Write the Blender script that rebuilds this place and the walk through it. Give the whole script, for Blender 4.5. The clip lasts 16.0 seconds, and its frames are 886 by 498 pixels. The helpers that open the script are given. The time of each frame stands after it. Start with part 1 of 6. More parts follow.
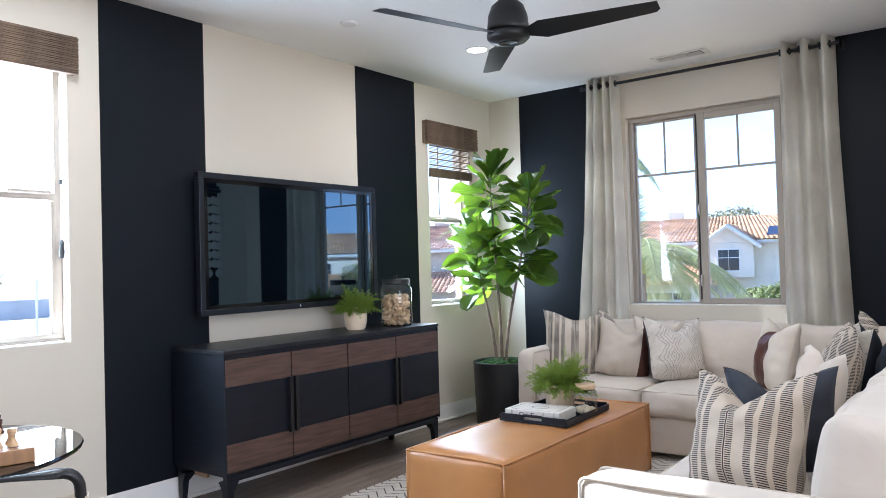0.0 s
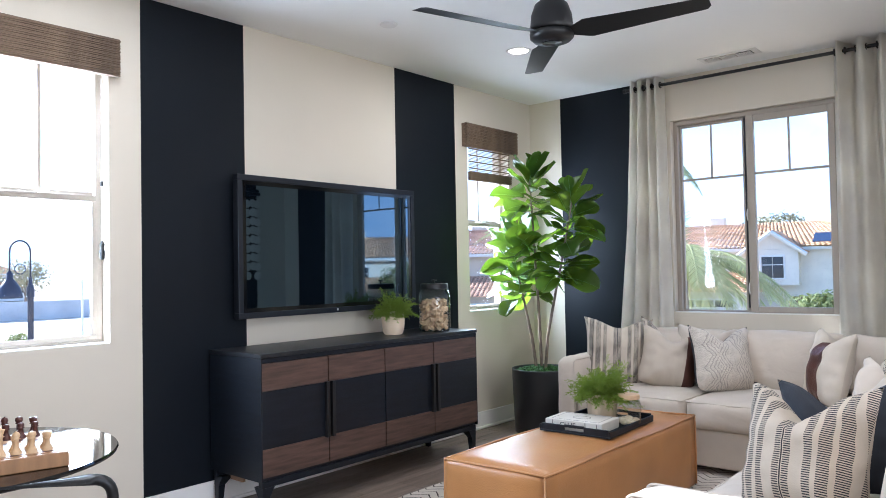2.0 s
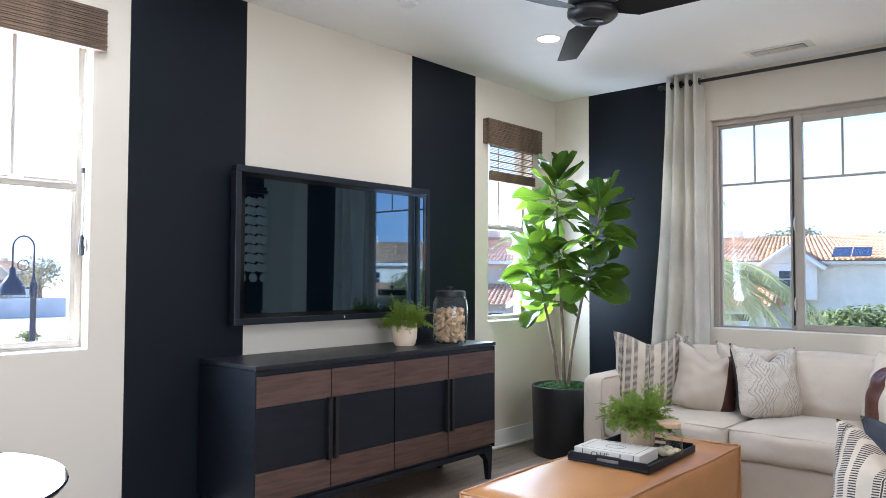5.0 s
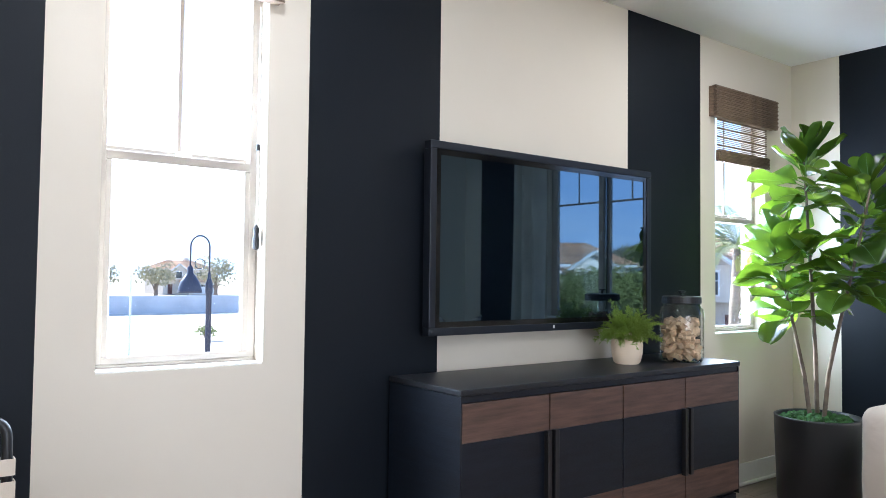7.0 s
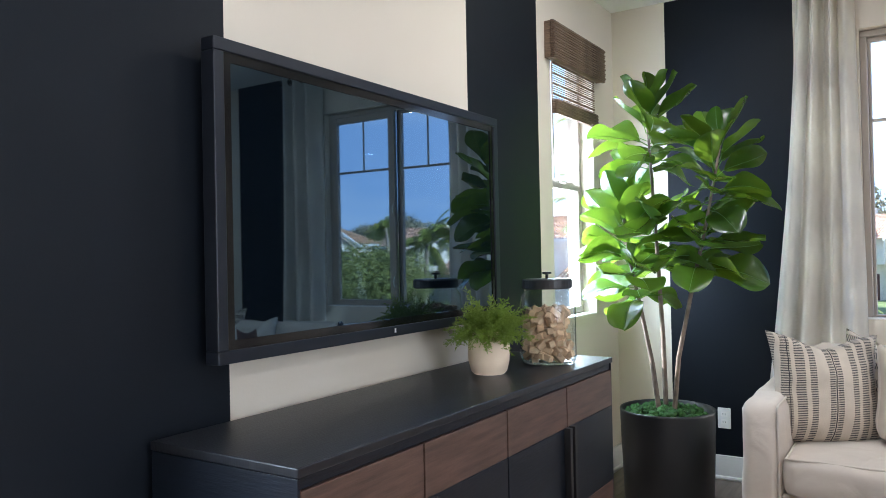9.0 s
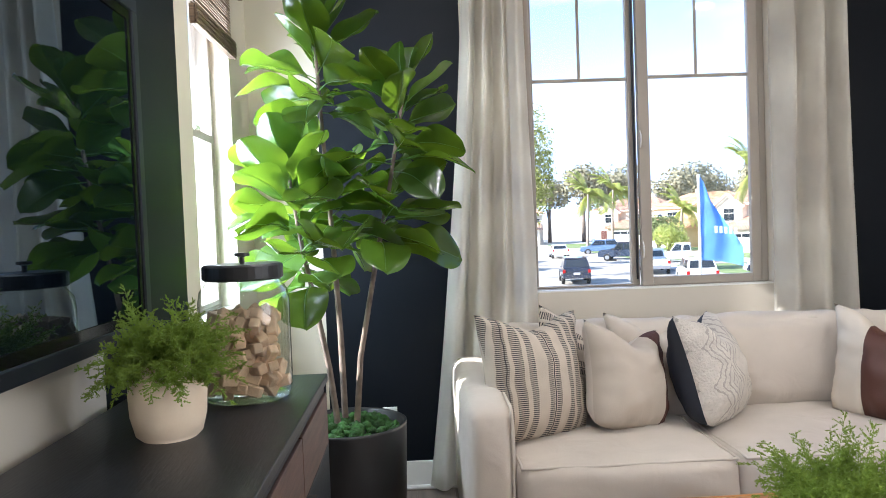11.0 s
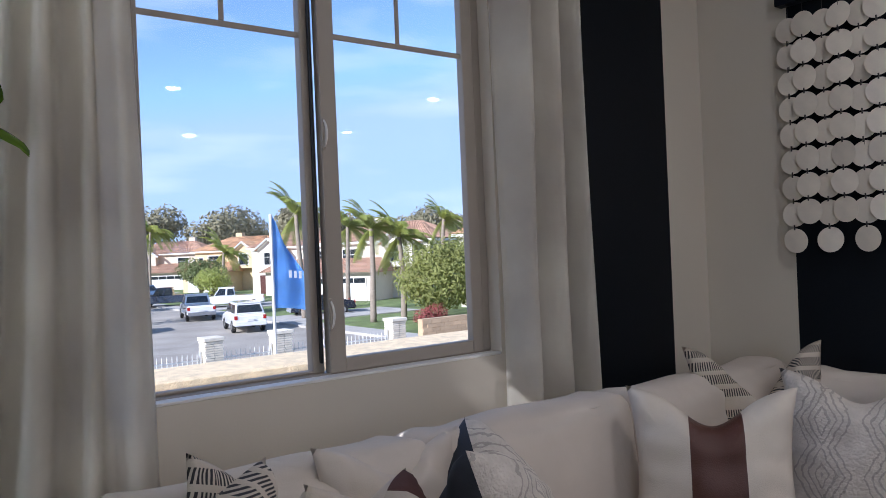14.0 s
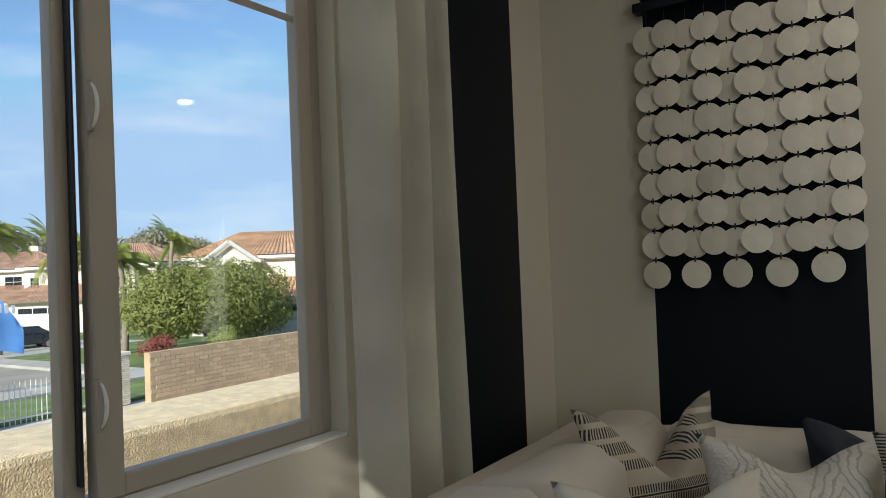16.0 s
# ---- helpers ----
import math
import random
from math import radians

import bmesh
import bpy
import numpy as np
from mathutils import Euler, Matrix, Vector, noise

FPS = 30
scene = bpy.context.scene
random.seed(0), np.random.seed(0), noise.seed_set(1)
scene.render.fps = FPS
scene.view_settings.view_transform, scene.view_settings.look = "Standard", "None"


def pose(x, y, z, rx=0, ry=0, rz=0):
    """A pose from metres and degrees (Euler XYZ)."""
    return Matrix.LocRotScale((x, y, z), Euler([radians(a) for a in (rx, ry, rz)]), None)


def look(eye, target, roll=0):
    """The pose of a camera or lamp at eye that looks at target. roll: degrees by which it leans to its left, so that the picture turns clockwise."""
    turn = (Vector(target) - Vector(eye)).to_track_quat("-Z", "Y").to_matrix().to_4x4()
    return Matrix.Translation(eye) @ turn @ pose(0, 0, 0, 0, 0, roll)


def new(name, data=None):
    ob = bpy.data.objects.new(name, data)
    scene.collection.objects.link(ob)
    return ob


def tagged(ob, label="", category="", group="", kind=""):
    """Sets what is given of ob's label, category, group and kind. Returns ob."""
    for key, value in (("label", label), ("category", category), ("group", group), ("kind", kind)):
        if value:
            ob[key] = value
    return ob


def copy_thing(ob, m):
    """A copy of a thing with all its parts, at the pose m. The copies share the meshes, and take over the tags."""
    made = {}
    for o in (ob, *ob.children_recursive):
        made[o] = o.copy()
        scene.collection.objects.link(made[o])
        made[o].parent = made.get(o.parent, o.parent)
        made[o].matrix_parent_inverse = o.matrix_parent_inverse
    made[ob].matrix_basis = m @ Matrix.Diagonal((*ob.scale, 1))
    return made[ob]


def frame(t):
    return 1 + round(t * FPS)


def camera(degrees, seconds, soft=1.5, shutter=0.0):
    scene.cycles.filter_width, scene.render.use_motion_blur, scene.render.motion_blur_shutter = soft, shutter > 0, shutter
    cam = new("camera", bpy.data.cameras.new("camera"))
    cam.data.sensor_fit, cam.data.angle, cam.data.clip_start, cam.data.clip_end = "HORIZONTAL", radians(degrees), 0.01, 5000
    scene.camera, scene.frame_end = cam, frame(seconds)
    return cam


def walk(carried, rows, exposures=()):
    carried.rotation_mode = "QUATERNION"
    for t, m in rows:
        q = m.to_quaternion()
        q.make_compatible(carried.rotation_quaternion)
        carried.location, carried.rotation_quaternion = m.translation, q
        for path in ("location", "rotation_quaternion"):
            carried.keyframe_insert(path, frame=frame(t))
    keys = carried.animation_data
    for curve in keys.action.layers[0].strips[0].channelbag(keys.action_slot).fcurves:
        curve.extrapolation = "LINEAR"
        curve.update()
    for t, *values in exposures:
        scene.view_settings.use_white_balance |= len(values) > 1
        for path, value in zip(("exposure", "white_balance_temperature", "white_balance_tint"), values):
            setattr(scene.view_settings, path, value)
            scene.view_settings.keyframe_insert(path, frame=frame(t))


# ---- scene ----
cam = camera(61.7, 16.0, 0.9)
METRES, EYE, TILT, LEAN, TURN = 6.144, 1.2705, 0.0, 0.0, 37.7
ROWS = [
    (0.0, 0.0, 0.0, 0.0, 0.04, 1.27, 1.66),
    (0.5, -0.0016, 0.0057, 0.0008, 0.79, 1.32, 1.45),
    (1.0, -0.0014, 0.0094, -0.0004, 1.68, 1.34, 1.27),
    (1.5, -0.0013, 0.0096, -0.0004, 2.42, 1.45, 1.14),
    (2.0, -0.0025, 0.0133, 0.0003, 2.88, 1.68, 1.13),
    (2.5, -0.0036, 0.019, 0.0032, 3.11, 1.8, 1.13),
    (3.0, -0.0018, 0.0258, 0.0006, 2.85, 1.63, 0.95),
    (5.5, -0.0194, 0.1054, -0.0001, 4.73, 2.4, -1.25),
    (6.0, -0.0324, 0.1324, -0.001, 11.17, 2.4, -1.56),
    (6.5, -0.0605, 0.1652, 0.0011, 14.6, 2.6, -1.03),
    (7.0, -0.0829, 0.2012, -0.0004, 15.26, 2.17, -0.68),
    (7.5, -0.1039, 0.2406, -0.0008, 13.31, 1.56, -0.31),
    (8.0, -0.1255, 0.2853, 0.0018, 8.92, 1.26, 0.13),
    (10.5, -0.182, 0.5191, 0.0008, -31.04, -1.4, 2.19),
    (11.0, -0.1802, 0.5641, -0.0009, -39.89, -1.95, 2.17),
    (11.5, -0.16, 0.6035, -0.0022, -49.14, -2.49, 2.12),
    (12.0, -0.1374, 0.6434, -0.0022, -57.62, -3.05, 2.25),
    (12.5, -0.1075, 0.6778, -0.0034, -63.32, -2.91, 2.42),
    (13.0, -0.0721, 0.7097, -0.0014, -67.71, -1.96, 2.42),
    (13.5, -0.0415, 0.7446, 0.0013, -71.96, -1.03, 2.33),
    (14.0, -0.0124, 0.7653, 0.0017, -74.54, 0.04, 2.37),
    (14.5, 0.0177, 0.782, 0.0112, -76.41, 1.26, 2.79),
    (15.0, 0.0439, 0.8028, 0.0173, -79.73, 2.44, 3.77),
    (15.5, 0.0687, 0.82, 0.0116, -86.27, 1.98, 3.36),
    (16.0, 0.0935, 0.8316, 0.0097, -94.91, 1.08, 2.31),
]
EXPO = [(0.0, 1.88, 5400, 10), (8.0, 1.98, 5400, 9), (11.0, 2.0, 5800, 10), (12.0, 1.70, 5750, 15), (12.5, 1.55, 5600, 15), (13.0, 1.42, 5500, 16), (13.5, 0.92, 5450, 17), (14.0, 0.70, 5550, 15), (14.5, 0.62, 6100, 14), (15.0, 0.40, 6050, 4), (15.5, 0.30, 6050, -4), (16.0, 0.38, 6200, 1)]
walk(cam, [(t, pose(0, 0, EYE, TILT, LEAN, TURN) @ pose(METRES * x, METRES * y, METRES * z, 90 + pitch, roll, yaw)) for t, x, y, z, yaw, pitch, roll in ROWS], EXPO)

# ---- plan ----
WX, WY, RX, CEIL = -3.753, 5.596, -0.042, 2.74   # media wall, window wall, end wall, ceiling
GROUND = -3.0                                     # the room is one storey up

# ---- world, sun, large lights ----
SUN_EL, SUN_AZ = 29.0, -99.0                      # degrees; azimuth measured from +y towards +x
sun_from = Vector((math.sin(radians(SUN_AZ)) * math.cos(radians(SUN_EL)), math.cos(radians(SUN_AZ)) * math.cos(radians(SUN_EL)), math.sin(radians(SUN_EL))))
world = bpy.data.worlds.new("sky")
scene.world = world
world.use_nodes = True
wn, wl = world.node_tree.nodes, world.node_tree.links
sky = wn.new("ShaderNodeTexSky")
sky.sky_type, sky.sun_disc = "NISHITA", False
sky.sun_elevation, sky.sun_rotation = radians(SUN_EL), radians(SUN_AZ)
sky.air_density, sky.dust_density, sky.ozone_density, sky.altitude = 0.9, 0.2, 2.2, 900
w_co = wn.new("ShaderNodeTexCoord")
w_map = wn.new("ShaderNodeMapping")
w_map.inputs["Scale"].default_value = (3.0, 3.0, 13.0)
w_noise = wn.new("ShaderNodeTexNoise")
w_noise.inputs["Scale"].default_value, w_noise.inputs["Detail"].default_value = 1.6, 6.0
w_ramp = wn.new("ShaderNodeValToRGB")
w_ramp.color_ramp.elements[0].position, w_ramp.color_ramp.elements[1].position = 0.52, 0.85
w_ramp.color_ramp.elements[1].color = (0.55, 0.55, 0.55, 1)
w_mix = wn.new("ShaderNodeMix")
w_mix.data_type = "RGBA"
w_mix.inputs[7].default_value = (4.8, 5.1, 5.6, 1)
wl.new(w_co.outputs["Generated"], w_map.inputs["Vector"])
wl.new(w_map.outputs[0], w_noise.inputs["Vector"])
wl.new(w_noise.outputs[0], w_ramp.inputs[0])
wl.new(w_ramp.outputs[0], w_mix.inputs[0])
w_haze = wn.new("ShaderNodeMix")                   # thin even haze evens out the horizon's glare
w_haze.data_type, w_haze.blend_type = "RGBA", "DARKEN"
w_haze.inputs[0].default_value = 0.92
w_haze.inputs[7].default_value = (2.25, 3.05, 4.5, 1)
wl.new(sky.outputs[0], w_haze.inputs[6])
wl.new(w_haze.outputs[2], w_mix.inputs[6])
wl.new(w_mix.outputs[2], wn["Background"].inputs[0])
wn["Background"].inputs[1].default_value = 0.15
sun = new("sun", bpy.data.lights.new("sun", "SUN"))
sun.data.energy, sun.data.angle, sun.data.color = 5.0, radians(0.5), (1.0, 0.94, 0.85)
sun.matrix_world = look((0, 0, 30), Vector((0, 0, 30)) - sun_from)


def area(name, eye, target, w, h, watts, col):
    lamp = new(name, bpy.data.lights.new(name, "AREA"))
    lamp.data.shape, lamp.data.size, lamp.data.size_y, lamp.data.energy, lamp.data.color = "RECTANGLE", w, h, watts, col
    lamp.matrix_world = look(eye, target)
    return lamp


SKYLIGHT = (0.86, 0.93, 1.0)
area("sky_fill_lamp", (WX - 0.16, 1.51, 1.6), (0, 1.51, 2.2), 0.52, 1.25, 23, SKYLIGHT)
area("sky_fill_lamp", (WX - 0.16, 4.97, 1.45), (0, 4.97, 1.2), 0.52, 1.0, 14, SKYLIGHT)
# added warm fill lamp, out of view, to brighten media wall and credenza
area("sky_fill_lamp", (4.42, 0.4, 1.3), (0, 0.4, 2.5), 3.9, 1.9, 42, (1.0, 0.95, 0.88))
DOWNLIGHTS = [(-2.87, 4.16), (-0.9, 4.05), (-2.87, 1.45), (-0.96, 1.4), (1.305, 1.93), (1.54, -0.13), (-0.08, -0.92)]
for lx, ly in DOWNLIGHTS:
    lamp = new("downlight_lamp", bpy.data.lights.new("downlight_lamp", "AREA"))
    lamp.data.shape, lamp.data.size, lamp.data.energy, lamp.data.color = "DISK", 0.12, 3.5, (1.0, 0.92, 0.84)
    lamp.location = (lx, ly, CEIL - 0.012)


# ---- materials ----
def mat(name, col, rough=0.6, metal=0.0, var=0.08, scale=6.0, bump=0.05, bscale=80.0, spec=0.5, wear=None, stretch=(1, 1, 1), sheen=0.0, coat=0.0):
    m = bpy.data.materials.new(name)
    m.use_nodes = True
    n, l = m.node_tree.nodes, m.node_tree.links
    b = n["Principled BSDF"]
    b.inputs["Roughness"].default_value, b.inputs["Metallic"].default_value = rough, metal
    b.inputs["Specular IOR Level"].default_value = spec
    b.inputs["Sheen Weight"].default_value, b.inputs["Coat Weight"].default_value = sheen, coat
    co = n.new("ShaderNodeTexCoord")
    mp = n.new("ShaderNodeMapping")
    mp.inputs["Scale"].default_value = stretch
    l.new(co.outputs["Object"], mp.inputs[0])
    big = n.new("ShaderNodeTexNoise")
    big.inputs["Scale"].default_value, big.inputs["Detail"].default_value = scale, 5
    l.new(mp.outputs[0], big.inputs["Vector"])
    ramp = n.new("ShaderNodeValToRGB")
    e = ramp.color_ramp.elements
    lo, hi = [c * (1 - var) for c in col], [min(1, c * (1 + var)) for c in col]
    e[0].position, e[1].position = 0.3, 0.7
    e[0].color, e[1].color = (*(wear or lo), 1), (*hi, 1)
    l.new(big.outputs[0], ramp.inputs[0])
    l.new(ramp.outputs[0], b.inputs["Base Color"])
    if bump:
        fine = n.new("ShaderNodeTexNoise")
        fine.inputs["Scale"].default_value, fine.inputs["Detail"].default_value = bscale, 3
        l.new(mp.outputs[0], fine.inputs["Vector"])
        bn = n.new("ShaderNodeBump")
        bn.inputs["Strength"].default_value, bn.inputs["Distance"].default_value = bump, 0.01
        l.new(fine.outputs[0], bn.inputs["Height"])
        l.new(bn.outputs[0], b.inputs["Normal"])
    return m


def bsdf(m):
    return m.node_tree.nodes["Principled BSDF"]


def base_link(m):
    """The socket that feeds the base colour."""
    return bsdf(m).inputs["Base Color"].links[0].from_socket


def pieces(m, amount=0.15):
    """Varies a material from object to object."""
    n, l = m.node_tree.nodes, m.node_tree.links
    src = base_link(m)
    info = n.new("ShaderNodeObjectInfo")
    r = n.new("ShaderNodeMapRange")
    r.inputs[3].default_value, r.inputs[4].default_value = 1 - amount, 1 + amount
    hsv = n.new("ShaderNodeHueSaturation")
    l.new(info.outputs["Random"], r.inputs[0])
    l.new(r.outputs[0], hsv.inputs["Value"])
    l.new(src, hsv.inputs["Color"])
    l.new(hsv.outputs[0], bsdf(m).inputs["Base Color"])
    return m


def math_node(n, l, op, a, b=None):
    k = n.new("ShaderNodeMath")
    k.operation = op
    for i, v in enumerate((a, b)):
        if v is None:
            continue
        if isinstance(v, (int, float)):
            k.inputs[i].default_value = v
        else:
            l.new(v, k.inputs[i])
    return k.outputs[0]


def stripe_mask(n, l, coord, bands):
    """1 inside any of the bands (lo, hi) of the coordinate."""
    total = None
    for lo, hi in bands:
        up = math_node(n, l, "GREATER_THAN", coord, lo)
        down = math_node(n, l, "LESS_THAN", coord, hi)
        both = math_node(n, l, "MULTIPLY", up, down)
        total = both if total is None else math_node(n, l, "MAXIMUM", total, both)
    return total


def paint_over(m, mask, col):
    n, l = m.node_tree.nodes, m.node_tree.links
    src = base_link(m)
    mix = n.new("ShaderNodeMix")
    mix.data_type = "RGBA"
    l.new(mask, mix.inputs[0])
    l.new(src, mix.inputs[6])
    mix.inputs[7].default_value = (*col, 1)
    l.new(mix.outputs[2], bsdf(m).inputs["Base Color"])


def glass(name, col=(1, 1, 1), rough=0.0, face=0.02, edge=0.8):
    """A thin pane: clear, with the reflection of glass."""
    m = bpy.data.materials.new(name)
    m.use_nodes = True
    n, l = m.node_tree.nodes, m.node_tree.links
    n.remove(n["Principled BSDF"])
    lw = n.new("ShaderNodeLayerWeight")
    lw.inputs[0].default_value = 0.5
    fac = math_node(n, l, "ADD", face, math_node(n, l, "MULTIPLY", math_node(n, l, "POWER", lw.outputs["Facing"], 5.0 if edge < 1 else 3.0), min(edge, 0.9)))
    tr = n.new("ShaderNodeBsdfTransparent")
    tr.inputs[0].default_value = (*col, 1)
    gl = n.new("ShaderNodeBsdfGlossy")
    gl.inputs["Roughness"].default_value = rough
    mx = n.new("ShaderNodeMixShader")
    l.new(fac, mx.inputs[0])
    l.new(tr.outputs[0], mx.inputs[1])
    l.new(gl.outputs[0], mx.inputs[2])
    l.new(mx.outputs[0], n["Material Output"].inputs["Surface"])
    return m


def glow(name, col, strength):
    m = bpy.data.materials.new(name)
    m.use_nodes = True
    b = bsdf(m)
    b.inputs["Base Color"].default_value = (0.9, 0.9, 0.9, 1)
    b.inputs["Emission Color"].default_value, b.inputs["Emission Strength"].default_value = (*col, 1), strength
    return m


def leafy(name, col, back, rough=0.4, trans=0.35, scale=9.0):
    m = mat(name, col, rough, var=0.25, scale=scale, bump=0.15, bscale=30)
    n, l = m.node_tree.nodes, m.node_tree.links
    tl = n.new("ShaderNodeBsdfTranslucent")
    tl.inputs[0].default_value = (*back, 1)
    mx = n.new("ShaderNodeMixShader")
    mx.inputs[0].default_value = trans
    l.new(bsdf(m).outputs[0], mx.inputs[1])
    l.new(tl.outputs[0], mx.inputs[2])
    l.new(mx.outputs[0], n["Material Output"].inputs["Surface"])
    return m


def wrinkled(m, scale, strength, stretch=(1, 1, 1)):
    """Soft folds in cloth, laid over its fine weave."""
    n, l = m.node_tree.nodes, m.node_tree.links
    mp = n.new("ShaderNodeMapping")
    mp.inputs["Scale"].default_value = stretch
    l.new(n["Texture Coordinate"].outputs["Object"], mp.inputs[0])
    tex = n.new("ShaderNodeTexNoise")
    tex.inputs["Scale"].default_value, tex.inputs["Detail"].default_value, tex.inputs["Distortion"].default_value = scale, 2.5, 0.8
    l.new(mp.outputs[0], tex.inputs["Vector"])
    bn = n.new("ShaderNodeBump")
    bn.inputs["Strength"].default_value, bn.inputs["Distance"].default_value = strength, 0.03
    l.new(tex.outputs[0], bn.inputs["Height"])
    old = bsdf(m).inputs["Normal"]
    if old.links:
        l.new(old.links[0].from_socket, bn.inputs["Normal"])
    l.new(bn.outputs[0], bsdf(m).inputs["Normal"])
    return m


M_WALL = mat("wall_paint", (0.64, 0.58, 0.483), 0.75, var=0.025, scale=1.2, bump=0.04, bscale=160)
M_DARK = mat("dark_paint", (0.0052, 0.0074, 0.0112), 0.50, spec=0.18, var=0.08, scale=1.2, bump=0.05, bscale=160)
M_CEIL = mat("ceiling_paint", (0.87, 0.86, 0.84), 0.85, var=0.02, scale=1.0, bump=0.06, bscale=120)
M_TRIM = mat("white_trim", (0.80, 0.78, 0.75), 0.4, var=0.02, bump=0.01)
M_VINYL = mat("taupe_vinyl", (0.38, 0.335, 0.28), 0.45, var=0.03, bump=0.01)
M_GLASS = glass("window_glass")
M_JAR = glass("jar_glass", (0.90, 0.93, 0.92), 0.0, 0.05, 1.0)
M_BLACKMETAL = mat("black_metal", (0.008, 0.008, 0.009), 0.42, 0.0, var=0.1, bump=0.02)
M_BLACKWOOD = mat("black_stained_wood", (0.0045, 0.0070, 0.0125), 0.42, spec=0.35, var=0.3, scale=5, bump=0.12, bscale=25, stretch=(1, 1, 9))
M_BLACKTOP = mat("black_wood_top", (0.009, 0.0098, 0.0125), 0.40, spec=0.45, var=0.3, scale=5, bump=0.1, bscale=22, stretch=(9, 1, 1))
M_WALNUT = mat("walnut_panel", (0.078, 0.043, 0.031), 0.5, var=0.4, scale=5, bump=0.12, bscale=20, stretch=(1, 1.2, 12))
M_OAKBRACE = mat("wood_brace", (0.25, 0.14, 0.075), 0.5, var=0.2, stretch=(1, 1, 8))
M_TVFRAME = mat("tv_frame", (0.0130, 0.0160, 0.0235), 0.38, 0.4, var=0.05, bump=0.01)
M_TVBEZEL = mat("tv_bezel", (0.004, 0.004, 0.005), 0.12, var=0.05, bump=0)
M_SCREEN = mat("tv_screen", (0.002, 0.0035, 0.006), 0.02, var=0.05, bump=0, spec=0.5)
bsdf(M_SCREEN).inputs["Specular Tint"].default_value, bsdf(M_SCREEN).inputs["IOR"].default_value = (0.5, 0.76, 1.0, 1), 2.35
M_LINEN = mat("cream_linen", (0.59, 0.52, 0.445), 0.9, var=0.05, scale=5, bump=0.14, bscale=350, sheen=0.2)
wrinkled(M_LINEN, 7.0, 0.30)
M_PIPING = mat("cream_piping", (0.60, 0.535, 0.46), 0.9, var=0.04, bump=0.1)
M_LEATHER = mat("tan_leather", (0.44, 0.205, 0.068), 0.36, var=0.12, scale=4, bump=0.15, bscale=160)
M_BROWN = mat("brown_leather", (0.085, 0.03, 0.02), 0.38, var=0.15, scale=7, bump=0.2, bscale=120)
M_NAVY = mat("navy_cloth", (0.018, 0.022, 0.033), 0.7, var=0.15, bump=0.2, bscale=300)
M_MOSS = mat("moss", (0.028, 0.085, 0.015), 0.9, var=0.5, scale=30, bump=0.6, bscale=220)
M_POTBLACK = mat("black_pot", (0.016, 0.017, 0.019), 0.38, var=0.1, bump=0.03, bscale=50)
M_POTWHITE = mat("ivory_stoneware", (0.80, 0.65, 0.48), 0.5, var=0.06, scale=10, bump=0.08, bscale=60)
M_POTWOOD = mat("whitewashed_wood", (0.60, 0.47, 0.33), 0.6, var=0.15, scale=8, bump=0.1, stretch=(6, 6, 1))
M_BARK = mat("plant_bark", (0.17, 0.13, 0.10), 0.8, var=0.4, scale=18, bump=0.3, bscale=60)
M_LEAF = pieces(leafy("fiddle_leaf", (0.028, 0.068, 0.011), (0.36, 0.60, 0.035), 0.26, 0.21), 0.5)
M_VEIN = leafy("leaf_vein", (0.10, 0.22, 0.05), (0.3, 0.5, 0.1))
M_FERN = leafy("fern_green", (0.17, 0.25, 0.032), (0.36, 0.48, 0.06), 0.6, 0.35)
M_CORK = pieces(mat("cork", (0.62, 0.43, 0.275), 0.8, var=0.2, scale=40, bump=0.2), 0.25)
M_PEARL = pieces(mat("capiz_shell", (0.80, 0.73, 0.62), 0.32, var=0.07, scale=14, bump=0.1, bscale=40, coat=0.3), 0.10)
M_CHESSWOOD = mat("chess_wood", (0.36, 0.19, 0.085), 0.5, var=0.2, stretch=(1, 6, 1))
M_PIECELIGHT = mat("light_piece", (0.62, 0.42, 0.24), 0.45, var=0.1)
M_PIECEDARK = mat("dark_piece", (0.075, 0.02, 0.013), 0.4, var=0.2)
M_TABLETOP = mat("black_glass_top", (0.005, 0.005, 0.006), 0.03, var=0.05, bump=0)
M_STRAP = mat("cream_webbing", (0.68, 0.60, 0.50), 0.85, var=0.06, bump=0.25, bscale=300)
M_PAGE = mat("book_cover", (0.62, 0.59, 0.54), 0.6, var=0.05, bump=0.03)
M_INK = mat("ink", (0.05, 0.045, 0.045), 0.6, var=0.1, bump=0)
M_LID = mat("bamboo_lid", (0.58, 0.40, 0.24), 0.55, var=0.1, stretch=(1, 8, 1))
M_BAND = mat("white_plastic", (0.75, 0.74, 0.72), 0.35, var=0.01, bump=0)

# woven shade: slats of reed
M_REED = mat("woven_reed", (0.17, 0.115, 0.075), 0.75, var=0.45, scale=9, bump=0.4, bscale=40, stretch=(1, 1, 22))

# curtain linen lets some light through
M_CURTAIN = leafy("curtain_linen", (0.83, 0.785, 0.715), (0.96, 0.94, 0.91), 0.9, 0.60, 4)
wrinkled(M_CURTAIN, 14.0, 0.25, (1, 1, 0.25))

